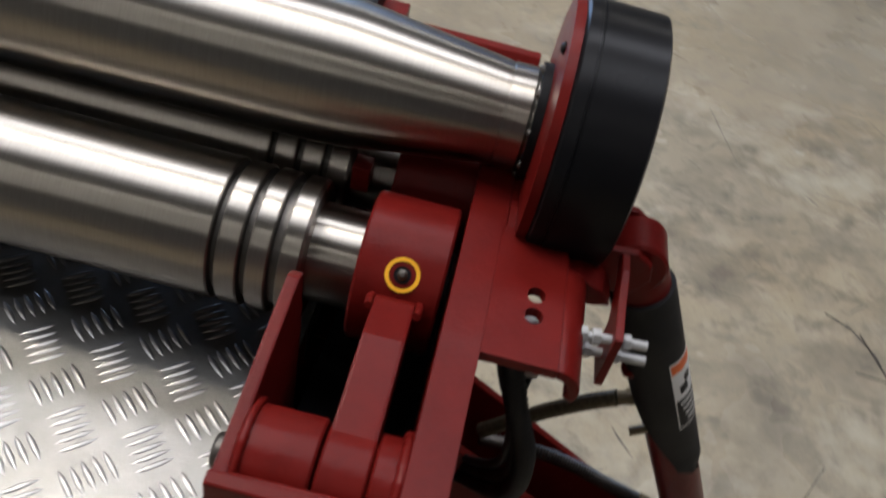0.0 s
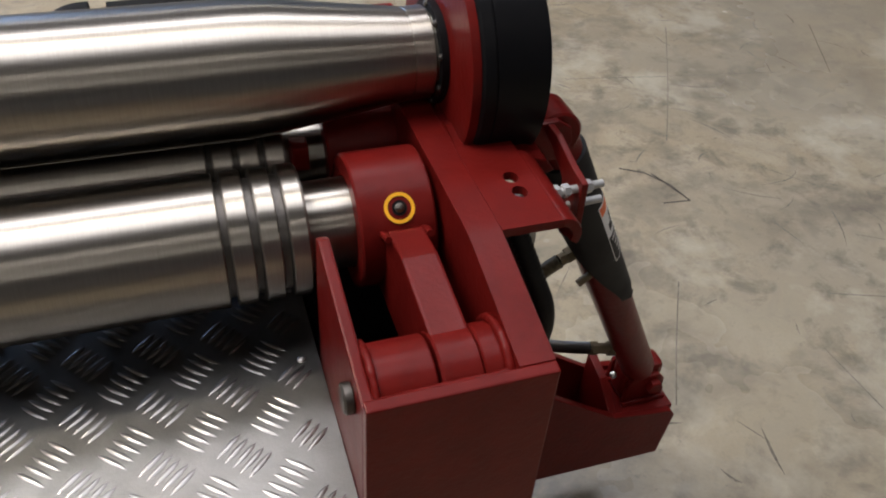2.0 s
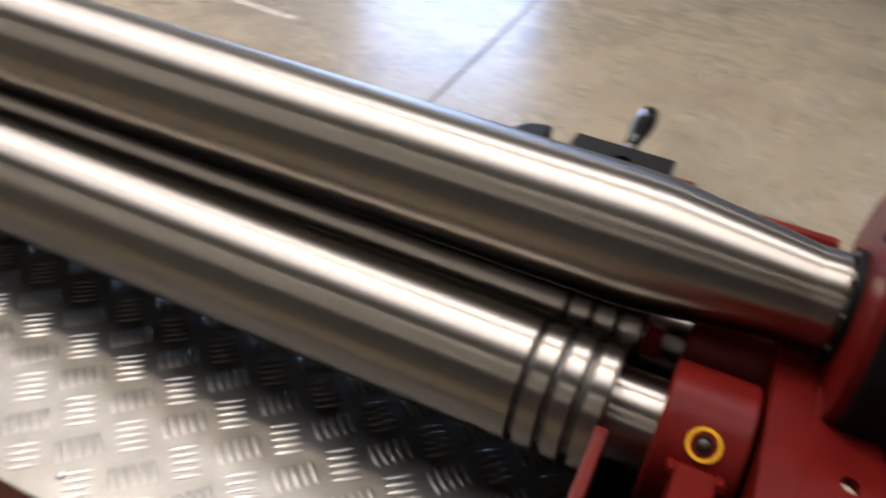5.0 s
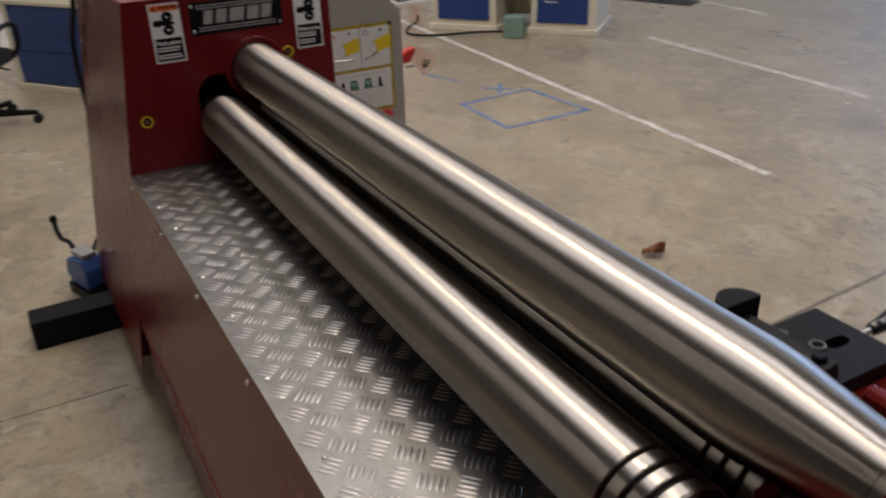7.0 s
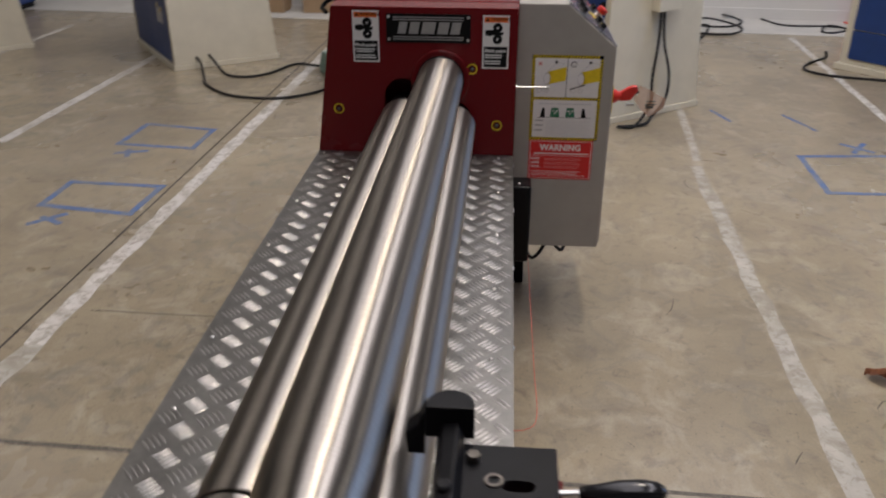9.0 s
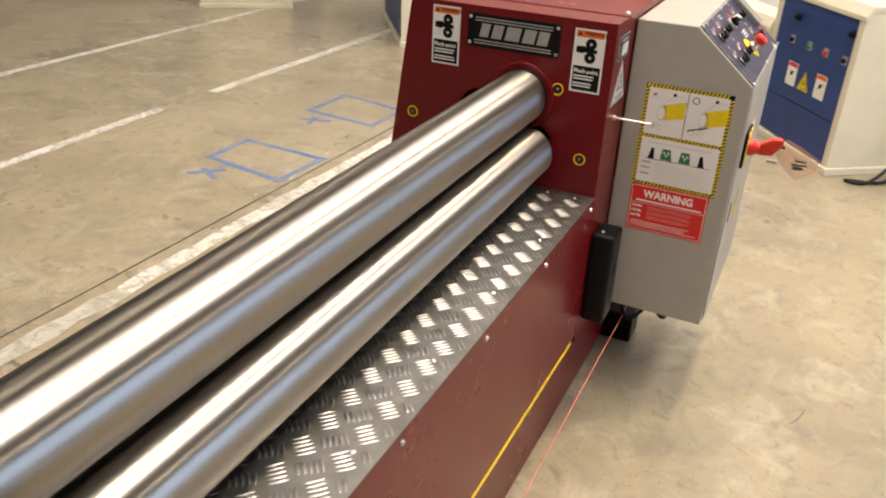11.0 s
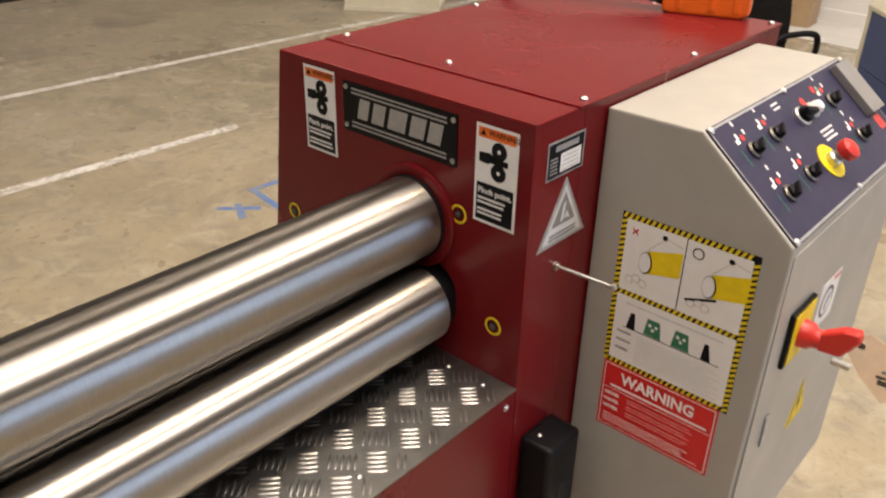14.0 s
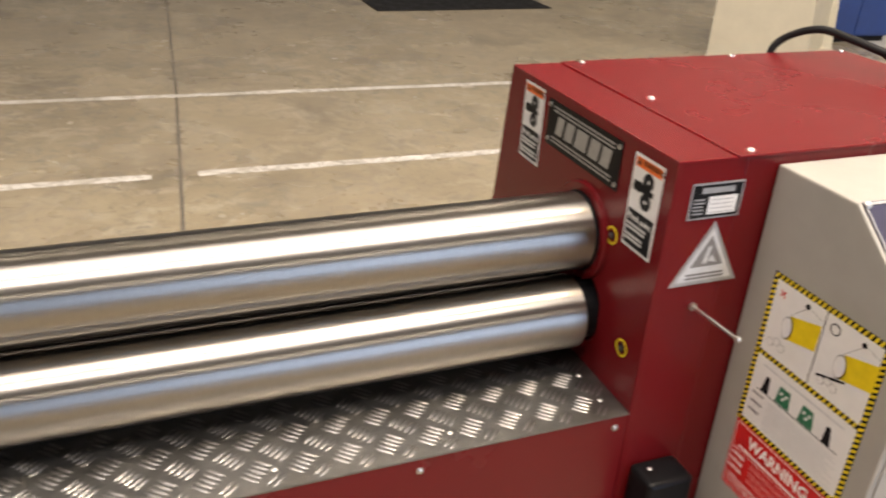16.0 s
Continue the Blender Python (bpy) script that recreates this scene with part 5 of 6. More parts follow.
# bracket that carries the cylinder
GUSSET = [(-2.1225, 0.185), (-2.1225, 0.575), (-2.19, 0.530), (-2.362, 0.416), (-2.497, 0.318), (-2.618, 0.300), (-2.628, 0.285), (-2.617, 0.172), (-2.385, 0.178)]
part("bracket_gusset", prism(GUSSET, "y", -0.003, 0.010, 0.002), RED_CAST, machine)
part("bracket_gusset", prism(GUSSET, "y", -0.128, -0.115, 0.002), RED_CAST, machine)
part("bracket_pad", box(-2.627, -0.1148, 0.262, -2.5095, -0.0032, 0.300, 0.002), RED_CAST, machine)
part("bracket_web", box(-2.61, -0.1148, 0.178, -2.1225, -0.0032, 0.190, 0.001), RED_CAST, machine)
part("bracket_web", prism([(-0.0032, 0.1905), (-0.0032, 0.308), (-0.020, 0.322), (-0.060, 0.350), (-0.1148, 0.364), (-0.1148, 0.1905)], "x", -2.509, -2.4925, 0.003), RED_CAST, machine)
for y in (-0.092, -0.030):
    part("clevis", prism([(-2.535, 0.3005), (-2.538, 0.350), (-2.548, 0.364), (-2.600, 0.364), (-2.612, 0.350), (-2.616, 0.3005)], "y", y - 0.010, y, 0.002), RED_CAST, machine)
    seam(machine, [(-2.530, y + 0.004, 0.304), (-2.575, y + 0.005, 0.304), (-2.618, y + 0.004, 0.304)], 0.0048, 30)
part("cylinder_foot", box(-2.612, -0.083, 0.3008, -2.532, -0.0405, 0.380, 0.010), RED_CAST, machine)
smooth(part("clevis_pin", rod((-2.590, -0.110, 0.338), (-2.590, -0.017, 0.338), 0.0165, 6, bev=0.002), RED_CAST, machine), 30)
screw(machine, (-2.520, -0.060, 0.352), (0.2, 0.5, 0.8), 0.007, ZINC, "lock_screw")
# hydraulic hoses and fittings
p0 = Vector((-2.358, -0.010, 0.738))
smooth(part("fitting", rod(p0, (-2.326, -0.008, 0.724), 0.009, 10, rod((-2.348, -0.010, 0.734), (-2.336, -0.009, 0.729), 0.012, 6)), BRASS, cyl))
smooth(part("bleed_nipple", rod((-2.372, 0.008, 0.700), (-2.352, 0.012, 0.690), 0.006, 8), BRASS, cyl))
smooth(part("hose", tube([(-2.326, -0.008, 0.724), (-2.300, -0.012, 0.700), (-2.262, -0.024, 0.648), (-2.222, -0.034, 0.590), (-2.185, -0.036, 0.545)], 0.0105, 10, 12, ribs=0.0008), BRAID, machine, "braided hydraulic hose"))
p1 = Vector((-2.505, -0.040, 0.450))
smooth(part("fitting", rod(p1, (-2.440, -0.044, 0.466), 0.0095, 10, rod((-2.494, -0.041, 0.4527), (-2.478, -0.042, 0.4566), 0.0135, 6, rod((-2.455, -0.043, 0.4623), (-2.443, -0.044, 0.465), 0.0125, 6))), BRASS, cyl))
smooth(part("hose", tube([(-2.440, -0.044, 0.466), (-2.395, -0.047, 0.478), (-2.335, -0.052, 0.496), (-2.270, -0.055, 0.505), (-2.190, -0.055, 0.500)], 0.0088, 10, 30, ribs=0.0022), DARKSTEEL, machine, "dull spring-covered hydraulic hose"), 80)
for dx, dy, rad, rb in ((0.0, -0.016, 0.0085, 0.0), (-0.006, 0.004, 0.0095, 0.002), (0.010, -0.030, 0.006, 0.0)):
    way = [(-2.145, 0.175, 0.972), (-2.166, 0.190, 0.914), (-2.186, 0.192, 0.863), (-2.196, 0.183, 0.81), (-2.204, 0.155, 0.735), (-2.202, 0.115, 0.655), (-2.188, 0.055, 0.56), (-2.165, 0.0, 0.485), (-2.140, -0.03, 0.44)]
    smooth(part("hose", tube([(x + dx, y + dy, z) for x, y, z in way], rad, 10, 16, ribs=rb), RUBBER, machine, "black hydraulic hose"), 80)
part("limit_switch", box(-2.185, 0.128, 0.925, -2.150, 0.165, 0.975, 0.003), SILVER, machine, "grey limit switch")
part("switch_cap", box(-2.181, 0.130, 0.905, -2.154, 0.163, 0.9245, 0.002), BLACK, machine)

# rear bearing box
part("rear_plate", prism([(-0.165, 0.10), (-0.165, 0.94), (-0.185, 0.965), (-0.345, 0.940), (-0.36, 0.925), (-0.36, 0.10)], "x", X0, X1, 0.0025), RED_CAST, machine)
part("rear_cap", prism([(-0.192, 0.9965), (-0.192, 1.036), (-0.198, 1.044), (-0.212, 1.044), (-0.212, 0.94), (-0.192, 0.94)], "x", X2 - 0.002, -1.9585, 0.002), RED_CAST, machine)
part("rear_front_plate", box(X2, -0.3725, 0.10, X1, -0.3605, 0.935, 0.002), RED_CAST, machine)
part("lever_arm", prism([(-0.160, 0.955), (-0.20, 0.958), (-0.345, 0.925), (-0.355, 0.90), (-0.355, 0.86), (-0.12, 0.84)], "x", AX0, AX1, 0.003), RED_CAST, machine)
smooth(part("pivot_sleeve", rod((X0 - 0.0005, -0.312, 0.895), (X3 + 0.0005, -0.312, 0.895), 0.043, 32, bev=0.002), RED_CAST, machine), 30)
# rear box floor, black for the same inner shade
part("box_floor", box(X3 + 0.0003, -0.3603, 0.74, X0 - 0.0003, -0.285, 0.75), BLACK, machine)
part("keeper", box(-1.975, -0.05, 0.93, -1.955, -0.025, 0.962, 0.002), RED_CAST, machine)

# clamp block with its lever over the rear roll
blk = thing("clamp_block", "black steel clamp block with a lever handle fixed on the machine", "clamp", at=(-1.84, -0.26, 0.0))
o = Vector((-1.84, -0.26, 0.0))


def loc(g):
    g.transform(Matrix.Translation(-o))
    return g


ZC = 1.012
g = holed([(-0.352, -1.912), (-0.352, -1.768), (-0.190, -1.768), (-0.190, -1.912)], [[(-0.300 + 0.022 * math.copysign(abs(math.cos(k * math.pi / 8)) ** 0.5, math.cos(k * math.pi / 8)), -1.845 + 0.011 * math.sin(k * math.pi / 8)) for k in range(16)]], 0.0, 0.026)
g.transform(Matrix(((0, 0, 1, 0), (0, 1, 0, 0), (1, 0, 0, ZC - 0.026), (0, 0, 0, 1))))
part("plate", loc(g), BLACK, blk)
D_TOP = [(-1.757, -0.239), (-1.757, -0.171)] + [(-1.752 + 0.037 * math.sin(math.pi * k / 12), -0.205 + 0.034 * math.cos(math.pi * k / 12)) for k in range(13)]
part("jaw", loc(prism(D_TOP, "z", ZC + 0.0005, ZC + 0.052, 0.002)), BLACK, blk)
part("jaw_nose", loc(prism([(-0.1705, ZC + 0.046), (-0.160, ZC + 0.020), (-0.143, ZC + 0.004), (-0.146, ZC - 0.030), (-0.1705, ZC - 0.030)], "x", -1.757, -1.722, 0.002)), BLACK, blk)
part("rib", loc(prism([(-0.228, ZC + 0.001), (-0.188, ZC + 0.001), (-0.196, ZC + 0.026), (-0.218, ZC + 0.030)], "x", -1.905, -1.7575, 0.004)), BLACK, blk)
smooth(part("bush", loc(lathe([(0, 0.008), (0.003, 0.008), (0.003, 0.0125), (0, 0.0135)], 24, along((-1.838, -0.268, ZC), (-1.838, -0.268, ZC + 0.01)), caps=False)), DARKSTEEL, blk, "dull steel bush"), 30)
smooth(part("bolt", loc(rod((-1.80, -0.240, ZC), (-1.80, -0.240, ZC + 0.012), 0.009, 6)), DARKSTEEL, blk), 30)
smooth(part("bolt", loc(rod((-1.885, -0.206, ZC + 0.02), (-1.885, -0.206, ZC + 0.036), 0.010, 12, bev=0.002)), BLACK, blk), 30)
smooth(part("lever", loc(rod((-1.842, -0.350, ZC - 0.012), (-1.842, -0.385, ZC - 0.008), 0.0055, 12)), ZINC, blk, "bright lever shank"))
smooth(part("grip", loc(lathe([(0, 0.007), (0.004, 0.010), (0.02, 0.0115), (0.05, 0.0165), (0.08, 0.0175), (0.10, 0.014), (0.108, 0.008), (0.11, 0.003)], 24, along((-1.842, -0.378, ZC - 0.009), (-1.846, -0.49, ZC + 0.004)))), GRIP, blk, "glossy black plastic grip"), 40)
part("carrier", loc(box(-1.9455, -0.3605, ZB + 0.002, -1.80, -0.205, ZC - 0.0265, 0.002)), RED_CAST, blk, "dark red carrier plate")


# ---- machines, seat, cables and clutter round the rolling machine ----
def turned(at, deg):
    return Matrix.Translation((at[0], at[1], 0)) @ Matrix.Rotation(radians(deg), 4, "Z")


def cabinet_machine(at, deg, length, depth, height, label, buttons=False, bits=False, cables=False):
    """A pedestal machine: cream end frames on a lipped base, blue panels along its side. x runs along the blue side, -y into the body."""
    t = thing("bench_machine", label, "machine", "cream and blue machines", at=(at[0], at[1], 0), rz=deg)
    part("base", prism([(-0.012, 0.012), (length + 0.012, 0.012), (length + 0.012, -depth - 0.03), (-0.012, -depth - 0.03)], "z", 0, 0.045, 0.006), CREAM, t, "cream base with a lip")
    flare = [(0.0, 0.0455), (-depth - 0.018, 0.0455), (-depth + 0.03, height * 0.55), (-depth + 0.06, height), (-0.02, height), (0.0, height - 0.06)]
    part("end_frame", prism(flare, "x", 0.0, 0.05, 0.004), CREAM, t, "cream sheet steel end frame")
    part("end_frame", prism(flare, "x", length - 0.05, length, 0.004), CREAM, t, "cream sheet steel end frame")
    part("back_panel", box(0.0505, -depth + 0.07, 0.046, length - 0.0505, -depth + 0.085, height - 0.02, 0.002), CREAM, t)
    low = 0.30
    part("panel", box(0.0505, -0.022, 0.055, length - 0.0505, -0.006, low - 0.004, 0.002), BLUE, t, "blue lower panel")
    up = part("panel", box(0.0505, -0.020, low, length - 0.0505, -0.003, height - 0.07, 0.002), BLUE, t, "blue upper panel")
    part("top", prism([(0.004, height - 0.0695), (0.004, height - 0.045), (-0.03, height + 0.012), (-depth + 0.065, height + 0.012), (-depth + 0.065, height - 0.015), (-0.05, height - 0.015), (-0.03, height - 0.0695)], "x", -0.004, length + 0.004, 0.004), CREAM, t, "cream top")
    if buttons:
        for k, x in enumerate((0.60, 0.425, 0.265, 0.09)):
            part("button_plate", box(x - 0.022, -0.0028, 0.625, x + 0.022, 0.0, 0.675, 0.001), SILVER, up)
            smooth(part("button", lathe([(0, 0.014), (0.012, 0.014), (0.016, 0.010), (0.017, 0.003)], 16, along((x, 0.0, 0.648), (x, 0.02, 0.648))), (BLACK, GREEN, LAMPRED, BLACK)[k], up), 40)
        for x, z in ((0.59, 0.785), (0.072, 0.80)):
            smooth(part("knob", lathe([(0, 0.024), (0.006, 0.024), (0.007, 0.017), (0.028, 0.015), (0.03, 0.008)], 20, along((x, -0.003, z), (x, 0.02, z))), BLACK, up), 40)
        flip = Matrix(((-1, 0, 0, 0), (0, 0, 1, -0.0025), (0, 1, 0, 0), (0, 0, 0, 1)))
        for x0, kind in ((0.585, 0), (0.290, 2)):
            it = [((SIGNRED, None, ORANGE)[kind], 1, rect(0.004, 0.112, 0.096, 0.136)), (BLACK, 1, disc(0.05, 0.075, 0.014, 14)), (BLACK, 1, stroke(0.03, 0.055, 0.075, 0.09, 0.006))]
            sheet("warning_label", up, Matrix.Translation((x0, 0, 0.385)) @ flip, rect(0, 0, 0.10, 0.14), WHITE, it)
        it = [(BLACK, 1, [(0.012, 0.008), (0.098, 0.008), (0.055, 0.092)]), (YELLOW, 2, [(0.018, 0.012), (0.092, 0.012), (0.055, 0.084)]), (BLACK, 3, [(0.058, 0.068), (0.046, 0.042), (0.055, 0.042), (0.05, 0.02), (0.066, 0.048), (0.057, 0.048)])]
        sheet("triangle_sign", up, Matrix.Translation((0.455, 0, 0.388)) @ flip, [(0, 0), (0.11, 0), (0.055, 0.108)], YELLOW, it)
    if bits:
        g = Matrix(((-1, 0, 0, 0), (0, 0, 1, -0.0025), (0, 1, 0, 0), (0, 0, 0, 1)))
        for x0, wd, hh in ((0.26, 0.05, 0.14), (0.33, 0.035, 0.11), (0.38, 0.05, 0.16)):
            sheet("warning_label", up, Matrix.Translation((x0, 0, 0.36)) @ g, rect(0, 0, wd, hh), WHITE, bars(BLACK, 1, 0.008, wd - 0.006, hh * 0.4, 0.006, 3, 0.014, 5, 0.3) + [(YELLOW, 1, rect(0.004, hh * 0.75, wd - 0.004, hh - 0.005))])
    if bits:
        hood = part("upper_housing", prism([(0.16, 0.76), (0.20, 0.80), (0.20, height + 0.05), (-depth + 0.1, height + 0.05), (-depth + 0.1, height + 0.013), (0.006, height + 0.013), (0.006, 0.745), (0.12, 0.745)], "x", -0.03, length - 0.06, 0.006), CREAM, t, "cream upper housing above the blue side")
        part("stripe", box(-0.0335, 0.01, 0.80, -0.0302, 0.19, 0.845, 0.0008), SIGNRED, hood, "red painted stripe")
    if cables:
        part("terminal_box", box(-0.075, -depth * 0.62, height * 0.78, -0.0005, -depth * 0.40, height + 0.10, 0.006), CREAM, t, "cream terminal box")
    return t


cabinet_machine((2.85, -0.94), 36.8, 0.83, 0.92, 0.95, "cream and blue bench machine with push buttons on its panel", buttons=True, cables=True)
cabinet_machine((3.52, -0.42), 37.6, 1.50, 0.30, 0.71, "low cream and blue machine bench beside the push button panel")
cabinet_machine((4.06, 2.52), 36.0, 1.30, 0.90, 1.05, "cream and blue machine with labels on its panel", bits=True)
cabinet_machine((4.29, 4.89), 36.0, 1.30, 0.86, 1.05, "cream and blue machine standing near the white wall")
# lathe-like bench on two pedestals with blue drawers
t = thing("drawer_bench", "cream machine bench on two pedestals with blue drawers", "machine", "cream and blue machines", at=(4.67, -3.16, 0), rz=-139.5)
for x0, x1, kind in ((0.0, 0.64, 0), (0.98, 1.58, 1)):
    ped = part("pedestal", prism([(x0, 0.0), (x1, 0.0), (x1, 0.70), (x0, 0.70)], "z", 0.05, 0.90 if kind == 0 else 0.56, 0.006), CREAM, t, "cream pedestal")
    part("plinth", box(x0 - 0.03, -0.03, 0, x1 + 0.03, 0.73, 0.0497, 0.005), CREAM, t)
    if kind == 0:
        for z0, z1 in ((0.10, 0.335), (0.345, 0.84)):
            part("drawer", box(x0 + 0.07, -0.016, z0, x1 - 0.06, 0.02, z1, 0.004), BLUE, ped, "blue drawer front")
    else:
        d = part("drawer", box(x0 + 0.06, -0.016, 0.10, x1 - 0.07, 0.02, 0.50, 0.004), BLUE, ped, "blue louvred drawer front")
        for k in range(6):
            for q in (0.13, 0.31):
                part("louvre", prism([(x0 + q, -0.0162), (x0 + q + 0.12, -0.0162), (x0 + q + 0.12, -0.022), (x0 + q, -0.022)], "z", 0.20 + k * 0.042, 0.208 + k * 0.042), WHITE if q < 0.2 and k > 1 else BLUE, d)
part("chip_tray", box(0.66, -0.02, 0.565, 1.64, 0.70, 0.60, 0.006), ZINC, t, "bright steel chip tray")
part("back_panel", box(0.641, 0.60, 0.05, 0.979, 0.64, 0.56, 0.003), CREAM, t)
part("oil_can", lathe([(0, 0.05), (0.10, 0.05), (0.13, 0.02), (0.2, 0.012)], 18, along((0.80, 0.30, 0.601), (0.80, 0.30, 0.9))), YELLOW, t, "yellow oil can")
part("headstock", box(1.02, 0.08, 0.6005, 1.62, 0.62, 0.98, 0.02), CREAM, t, "cream headstock")
t = thing("steel_cabinet", "blue steel cabinet standing near the white wall", "cabinet", at=(6.05, 5.35, 0), rz=-4)
part("body", box(0, 0, 0.06, 0.9, 0.5, 1.0, 0.008), BLUE, t)
part("plinth", box(0.02, 0.02, 0, 0.88, 0.48, 0.0598), BLACK, t)
part("door", box(0.01, -0.018, 0.08, 0.445, -0.0005, 0.98, 0.004), BLUE, t)
part("door", box(0.455, -0.018, 0.08, 0.89, -0.0005, 0.98, 0.004), BLUE, t)

# swivel chair
ch = thing("office_chair", "black office swivel chair on a five-star base", "chair", at=(3.73, 0.79, 0), rz=-25)
smooth(part("column", lathe([(0.07, 0.034), (0.10, 0.034), (0.11, 0.028), (0.26, 0.028), (0.27, 0.018), (0.40, 0.018)], 20, along((0, 0, 0), (0, 0, 1))), BLACK, ch), 30)
for k in range(5):
    a = radians(110 + 25 + 72 * k)
    ca, sa = math.cos(a), math.sin(a)
    part("base_arm", joined(prism([(-0.026, 0.075), (0.026, 0.075), (0.020, 0.125), (-0.020, 0.125)], "x", 0.02, 0.0201), lathe([(0.02, 0.030), (0.18, 0.024), (0.345, 0.017), (0.355, 0.010)], 8, Matrix.Rotation(a, 4, "Z") @ Matrix.Translation((0, 0, 0.095)) @ Matrix.Rotation(radians(4), 4, "Y"))), BLACK, ch)
    cx, cy = 0.345 * ca, 0.345 * sa
    cs = part("castor", rod((cx, cy, 0.062), (cx, cy, 0.085), 0.008, 8), BLACK, ch)
    for s in (-1, 1):
        p, q = Vector((cx - 0.006 * s * sa, cy + 0.006 * s * ca, 0.03)), Vector((cx - 0.024 * s * sa, cy + 0.024 * s * ca, 0.03))
        smooth(part("castor_wheel", rod(p, q, 0.030, 18, bev=0.004), RUBBER, cs), 30)


def cushion(w, d, h, bulge, n=10):
    """A padded slab: a rounded outline with a swollen top."""
    g = bmesh.new()
    grid = {}
    for s in (0, 1):
        for i in range(n + 1):
            for j in range(n + 1):
                u, v = 2 * i / n - 1, 2 * j / n - 1
                k = 1 - 0.12 * (u * v) ** 2
                z = (h + bulge * (1 - u ** 4) * (1 - v ** 4)) if s else 0.015 * (abs(u) ** 3 + abs(v) ** 3)
                if max(abs(u), abs(v)) > 0.99:
                    z = h * 0.5
                grid[s, i, j] = g.verts.new((u * w / 2 * k, v * d / 2 * k, z))
    for s in (0, 1):
        for i in range(n):
            for j in range(n):
                g.faces.new([grid[s, i, j], grid[s, i + 1, j], grid[s, i + 1, j + 1], grid[s, i, j + 1]])
    bmesh.ops.remove_doubles(g, verts=g.verts, dist=0.0005)
    return g


g = cushion(0.54, 0.54, 0.07, 0.04)
g.transform(Matrix.Translation((0.0, 0, 0.395)))
smooth(part("seat", g, CHAIRB, ch, "worn black padded seat"), 60)
g = cushion(0.58, 0.66, 0.06, 0.04)
for v in g.verts:
    v.co.z += 0.10 * (v.co.x / 0.23) ** 2
g.transform(Matrix.Translation((-0.27, 0, 0.77)) @ Matrix.Rotation(radians(78), 4, "Y") @ Matrix.Rotation(radians(90), 4, "Z"))
smooth(part("backrest", g, CHAIRB, ch, "black padded backrest"), 60)
part("seat_plate", box(-0.12, -0.10, 0.365, 0.12, 0.10, 0.40, 0.006), BLACK, ch)
smooth(part("tilt_lever", tube([(0.02, -0.10, 0.40), (0.03, -0.20, 0.385), (0.03, -0.25, 0.37)], 0.006, 8, 5), BLACK, ch), 60)
smooth(part("back_strut", tube([(-0.10, 0, 0.40), (-0.24, 0, 0.40), (-0.31, 0, 0.46), (-0.33, 0, 0.62)], 0.018, 10, 6), BLACK, ch), 60)
for s in (-1, 1):
    smooth(part("armrest", tube([(0.10, s * 0.24, 0.43), (0.14, s * 0.29, 0.50), (0.14, s * 0.30, 0.62), (0.08, s * 0.30, 0.66), (-0.10, s * 0.30, 0.66), (-0.20, s * 0.29, 0.62), (-0.25, s * 0.22, 0.60)], 0.017, 10, 7), BLACK, ch, "black looped armrest"), 60)

# cables on the floor and machines
CAB = "black rubber power cable lying on the floor"


def cable(pts, r=0.011, label=CAB):
    return smooth(tagged(part("power_cable", tube(pts, r, 8, 10), RUBBER), label, "cable"), 70)


cable([(4.155, 2.36, 0.10), (4.08, 2.30, 0.07), (3.90, 2.22, 0.013), (3.62, 2.10, 0.013), (3.36, 1.85, 0.013), (3.28, 1.58, 0.013), (3.35, 1.32, 0.013), (3.62, 1.12, 0.013), (4.02, 1.14, 0.03)])
cable([(4.215, 2.27, 0.11), (4.13, 2.20, 0.08), (3.96, 2.05, 0.013), (3.89, 1.86, 0.013), (4.02, 1.70, 0.013), (4.35, 1.55, 0.013), (4.22, 1.27, 0.03)])
cable([(4.85, -3.10, 0.10), (5.0, -3.16, 0.013), (4.75, -2.93, 0.013), (4.52, -2.84, 0.013), (4.33, -3.0, 0.013), (4.22, -3.36, 0.013), (4.02, -3.54, 0.03)])
cable([(7.0, -3.05, 0.25), (6.95, -3.06, 0.03), (6.70, -3.11, 0.013), (6.46, -3.25, 0.013), (6.45, -3.70, 0.013), (6.30, -3.82, 0.013), (6.12, -3.62, 0.013), (6.18, -3.52, 0.013), (6.38, -3.66, 0.036), (6.2, -3.9, 0.013)])
loop = [(6.1 + 0.55 * (k / 14) + 0.30 * math.cos(k * 0.9), -2.42 - 0.12 * (k / 14) + 0.27 * math.sin(k * 0.9), 0.013 + 0.0225 * (k // 7)) for k in range(15)]
cable([(5.5, -1.95, 0.013), (5.75, -2.2, 0.013)] + loop)
t = R1 = Matrix.Translation((2.85, -0.94, 0)) @ Matrix.Rotation(radians(36.8), 4, "Z")
for dy, sag in ((0.0, 0.0), (0.10, 0.06)):
    cable([t @ Vector(p) for p in ((-0.03, -0.43 - dy * 0.3, 0.80), (-0.05, -0.42 - dy * 0.5, 0.55), (-0.05, -0.40 - dy * 1.6, 0.30), (-0.06, -0.40 - dy * 1.4, 0.12), (-0.10, -0.28 - dy, 0.03), (-0.16, -0.14 - dy, 0.013), (-0.10, -0.06, 0.013))], 0.010, "black power cable hanging down a cream machine")
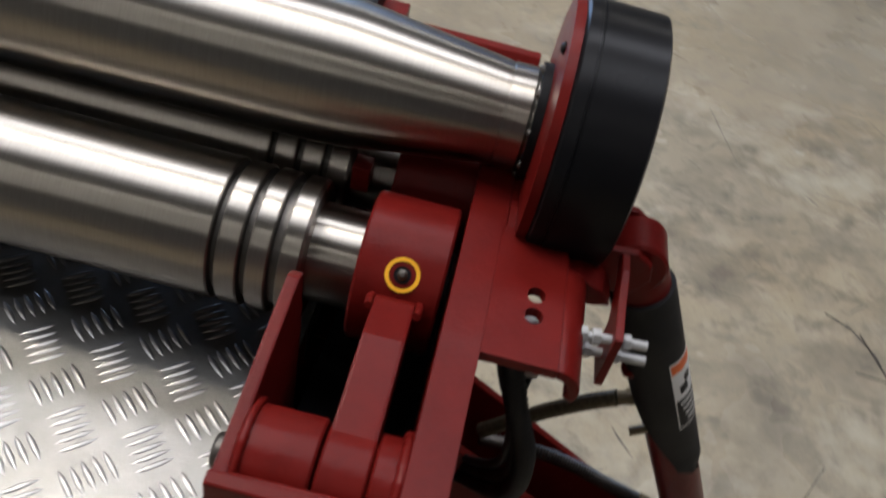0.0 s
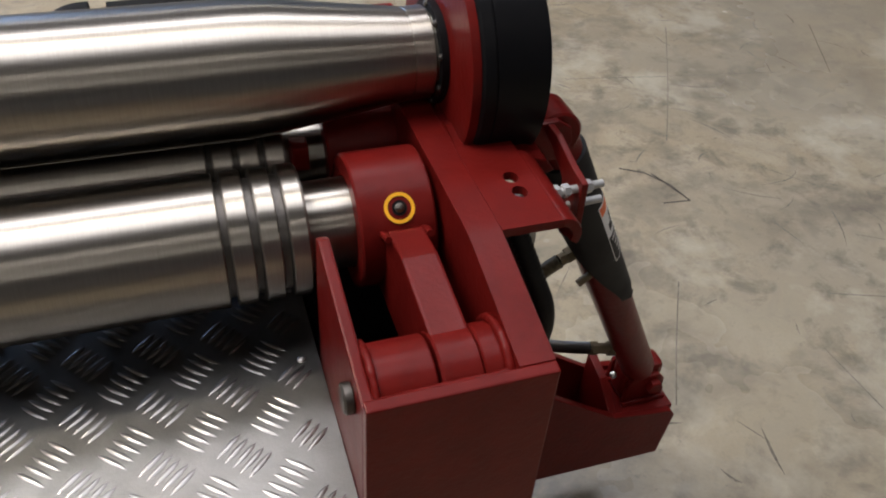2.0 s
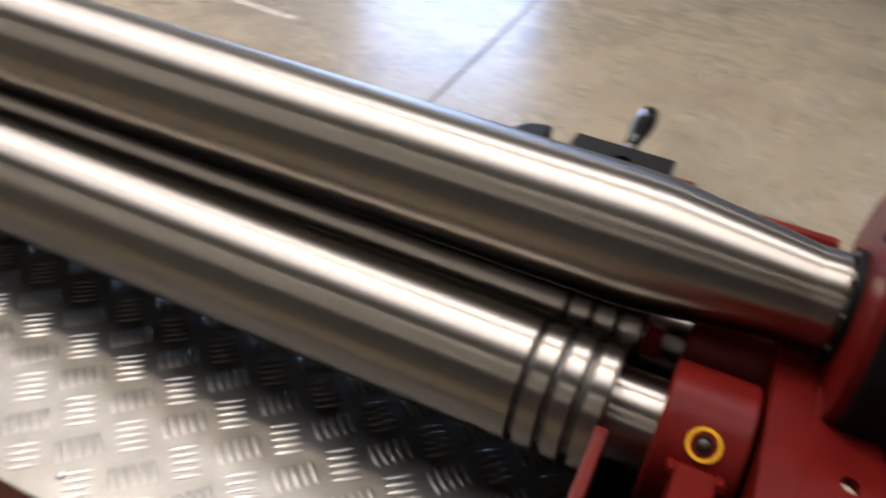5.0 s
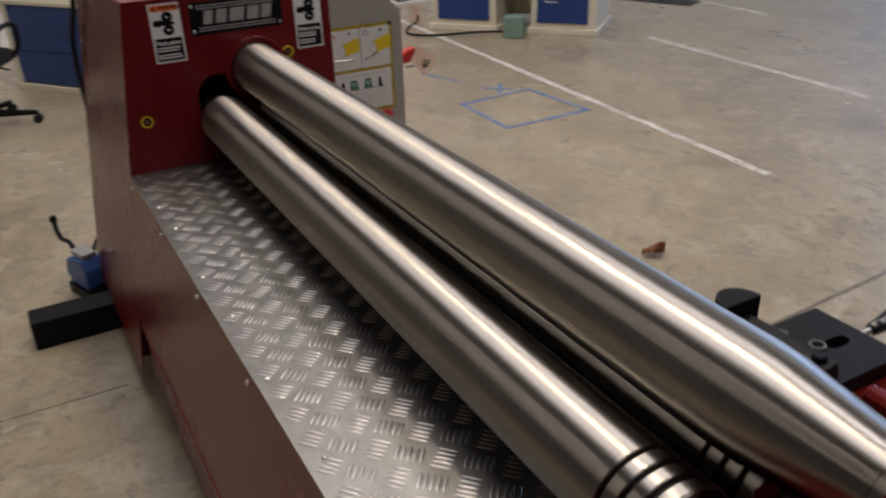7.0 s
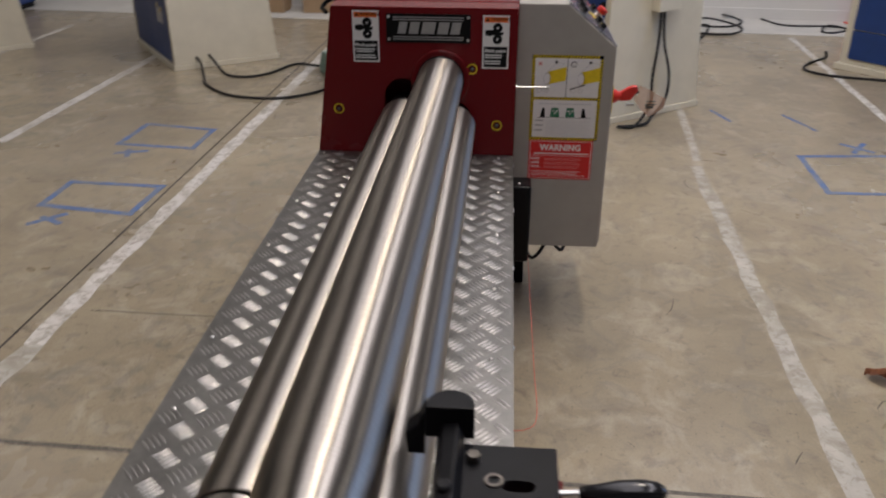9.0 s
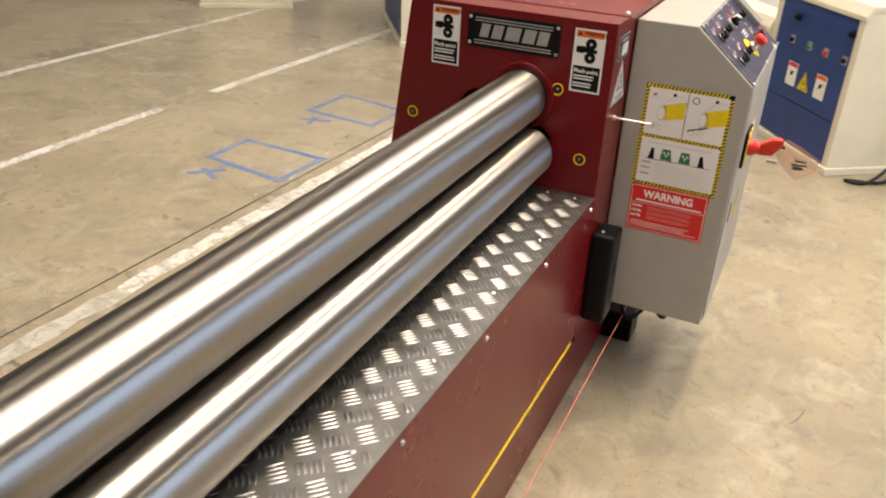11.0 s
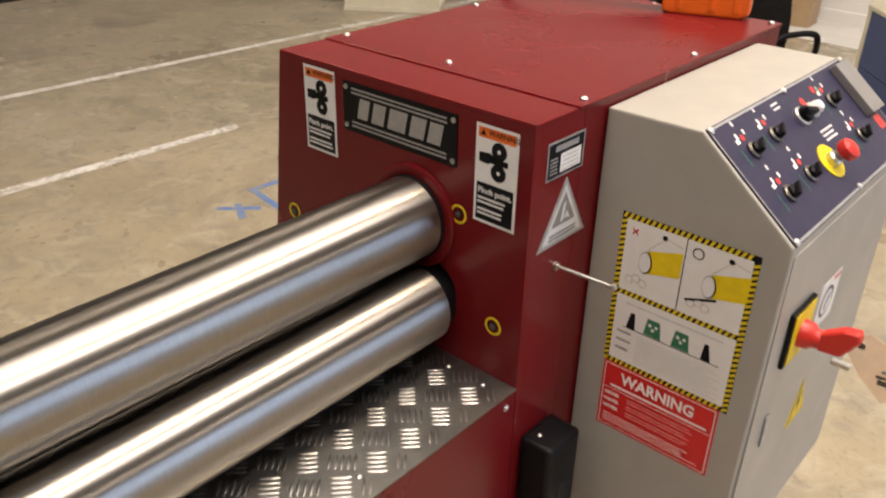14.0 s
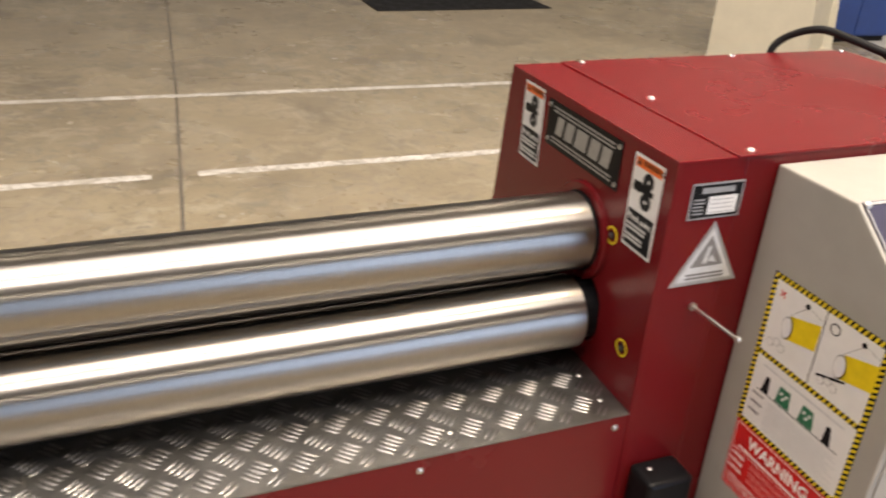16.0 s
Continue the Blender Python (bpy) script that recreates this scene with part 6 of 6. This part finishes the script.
for at, rz in (((4.10, 1.16), 30), ((3.90, -3.60), -40)):
    t = thing("pedal_box", "faded green foot switch housing on the floor", "foot switch", "green foot switches", at=(*at, 0), rz=rz)
    part("housing", prism([(-0.11, 0.0), (0.13, 0.0), (0.13, 0.05), (0.05, 0.19), (-0.11, 0.19)], "y", -0.09, 0.09, 0.012), TEAL, t)
    part("pedal_opening", prism([(0.128, 0.02), (0.135, 0.02), (0.135, 0.055), (0.075, 0.155), (0.069, 0.15)], "y", -0.065, 0.065), BLACK, t)

# foot valve with its lever beside the head
t = thing("foot_valve", "small blue foot valve with a crank lever on the floor", "foot valve", at=(0.93, 0.51, 0), rz=20)
body = part("body", prism([(-0.075, 0.045), (0.06, 0.045), (0.085, 0.09), (0.06, 0.155), (-0.06, 0.175), (-0.085, 0.13)], "y", -0.045, 0.045, 0.008), PALEBLUE, t, "blue painted valve body")
part("foot", box(-0.10, -0.055, 0, 0.07, 0.055, 0.0448, 0.004), BLACK, t)
part("bonnet", box(-0.062, -0.03, 0.1752, 0.04, 0.03, 0.195, 0.006), SILVER, t)
smooth(part("lever", tube([(0.05, 0, 0.165), (0.10, 0, 0.20), (0.16, 0, 0.195), (0.19, 0.0, 0.22), (0.20, 0, 0.27)], 0.010, 8, 6), BLACK, t), 60)
smooth(part("knob", lathe([(-0.018, 0.006), (-0.01, 0.015), (0.01, 0.015), (0.018, 0.006)], 14, along((0.20, 0, 0.275), (0.20, 0, 0.30))), BLACK, t), 60)
smooth(part("hose", tube([(0.02, -0.04, 0.12), (0.06, -0.09, 0.17), (0.05, -0.13, 0.20), (0.0, -0.16, 0.15)], 0.008, 8, 6), RUBBER, t), 60)

# orange plug with its cable, lying on the top cover
P = Vector((0.865, -0.045, TOPZ + 0.005))
t = thing("power_plug", "orange plastic power plug with black cable on the red cover", "plug", at=P, rz=-71)
PW = pose(*P, 0, 0, -71).inverted()
g = prism([(0.0, 0.004), (0.0, 0.046), (0.02, 0.062), (0.085, 0.066), (0.10, 0.058), (0.185, 0.060), (0.195, 0.05), (0.195, 0.010), (0.175, 0.0), (0.02, 0.0)], "y", -0.036, 0.036, 0.008, 3)
pl = part("body", g, ORANGE, t)
for q in (0.03, 0.105, 0.16):
    part("rib", box(q, -0.039, 0.012, q + 0.014, 0.039, 0.055, 0.003), ORANGE, pl)
part("hinged_lid", prism([(0.10, 0.0665), (0.19, 0.062), (0.215, 0.072), (0.205, 0.084), (0.12, 0.086)], "y", -0.032, 0.032, 0.006), ORANGE, pl)
smooth(part("strain_relief", lathe([(0, 0.012), (0.06, 0.017), (0.13, 0.020), (0.135, 0.016)], 18, along((-0.13, 0.0, 0.048), (0.004, 0, 0.030))), RUBBER, t, "black rubber strain relief"), 40)
smooth(part("cable", tube([*(PW @ Vector(p) for p in ((0.825, 0.075, TOPZ + 0.052), (0.80, 0.16, 1.348), (0.785, 0.25, 1.352), (0.755, 0.32, 1.318), (0.735, 0.338, 1.27), (0.78, 0.345, 1.17), (0.88, 0.365, 1.02), (0.97, 0.36, 0.80), (1.02, 0.33, 0.4), (1.08, 0.25, 0.05), (1.25, 0.1, 0.012), (1.6, -0.02, 0.012)))], 0.0095, 10, 9), RUBBER, t, "black rubber cable"), 70)

# clear orange tag tied to the switch handle, boxes at the wall
t = thing("plastic_tag", "translucent orange plastic tag hanging from the red switch handle", "tag", at=(0.325, -0.74, 0.935))
it = [(DARKSTEEL, 1, rect(0.048, -0.062, 0.078, -0.052)), (DARKSTEEL, 1, rect(0.044, -0.050, 0.086, -0.044)), (DARKSTEEL, 1, rect(0.050, -0.038, 0.084, -0.033)), (DARKSTEEL, 1, disc(0.012, 0.0, 0.006, 12))]
sheet("tag_sheet", t, Matrix(((0.15, 0, -1, 0), (-1, 0, 0, 0), (0, 1, 0, 0), (0, 0, 0, 1))), [(-0.005, 0.008), (0.02, 0.026), (0.06, 0.008), (0.120, -0.026), (0.116, -0.062), (0.062, -0.095), (0.02, -0.055), (-0.004, -0.022)], TAGM, it)
smooth(part("tie", tube([(0.002, 0.012, 0.0), (0.004, 0.0, 0.012), (0.004, -0.012, 0.004), (0.002, -0.01, -0.008)], 0.0022, 6, 6), WHITE, t, "white cable tie"), 60)
for at, sz, rz in (((6.92, 1.78), (0.30, 0.55, 0.52), 5), ((6.90, 2.45), (0.3, 0.4, 0.36), -4)):
    t = thing("cardboard_box", "closed brown cardboard box against the white wall", "box", "boxes at the wall", at=(*at, 0.004), rz=rz)
    part("carton", box(-sz[0] / 2, -sz[1] / 2, 0, sz[0] / 2, sz[1] / 2, sz[2], 0.006), CARD, t)
    part("packing_tape", box(-sz[0] / 2 - 0.001, -0.025, 0.1, sz[0] / 2 + 0.001, 0.025, sz[2] + 0.001), PAPER, t)
t = thing("red_post", "red painted steel post by the white wall", "post", at=(6.66, -4.0, 0.004))
part("base_plate", box(-0.07, -0.07, 0, 0.07, 0.07, 0.012, 0.002), SIGNRED, t)
part("upright", box(-0.035, -0.035, 0.0122, 0.035, 0.035, 1.1, 0.004), SIGNRED, t)
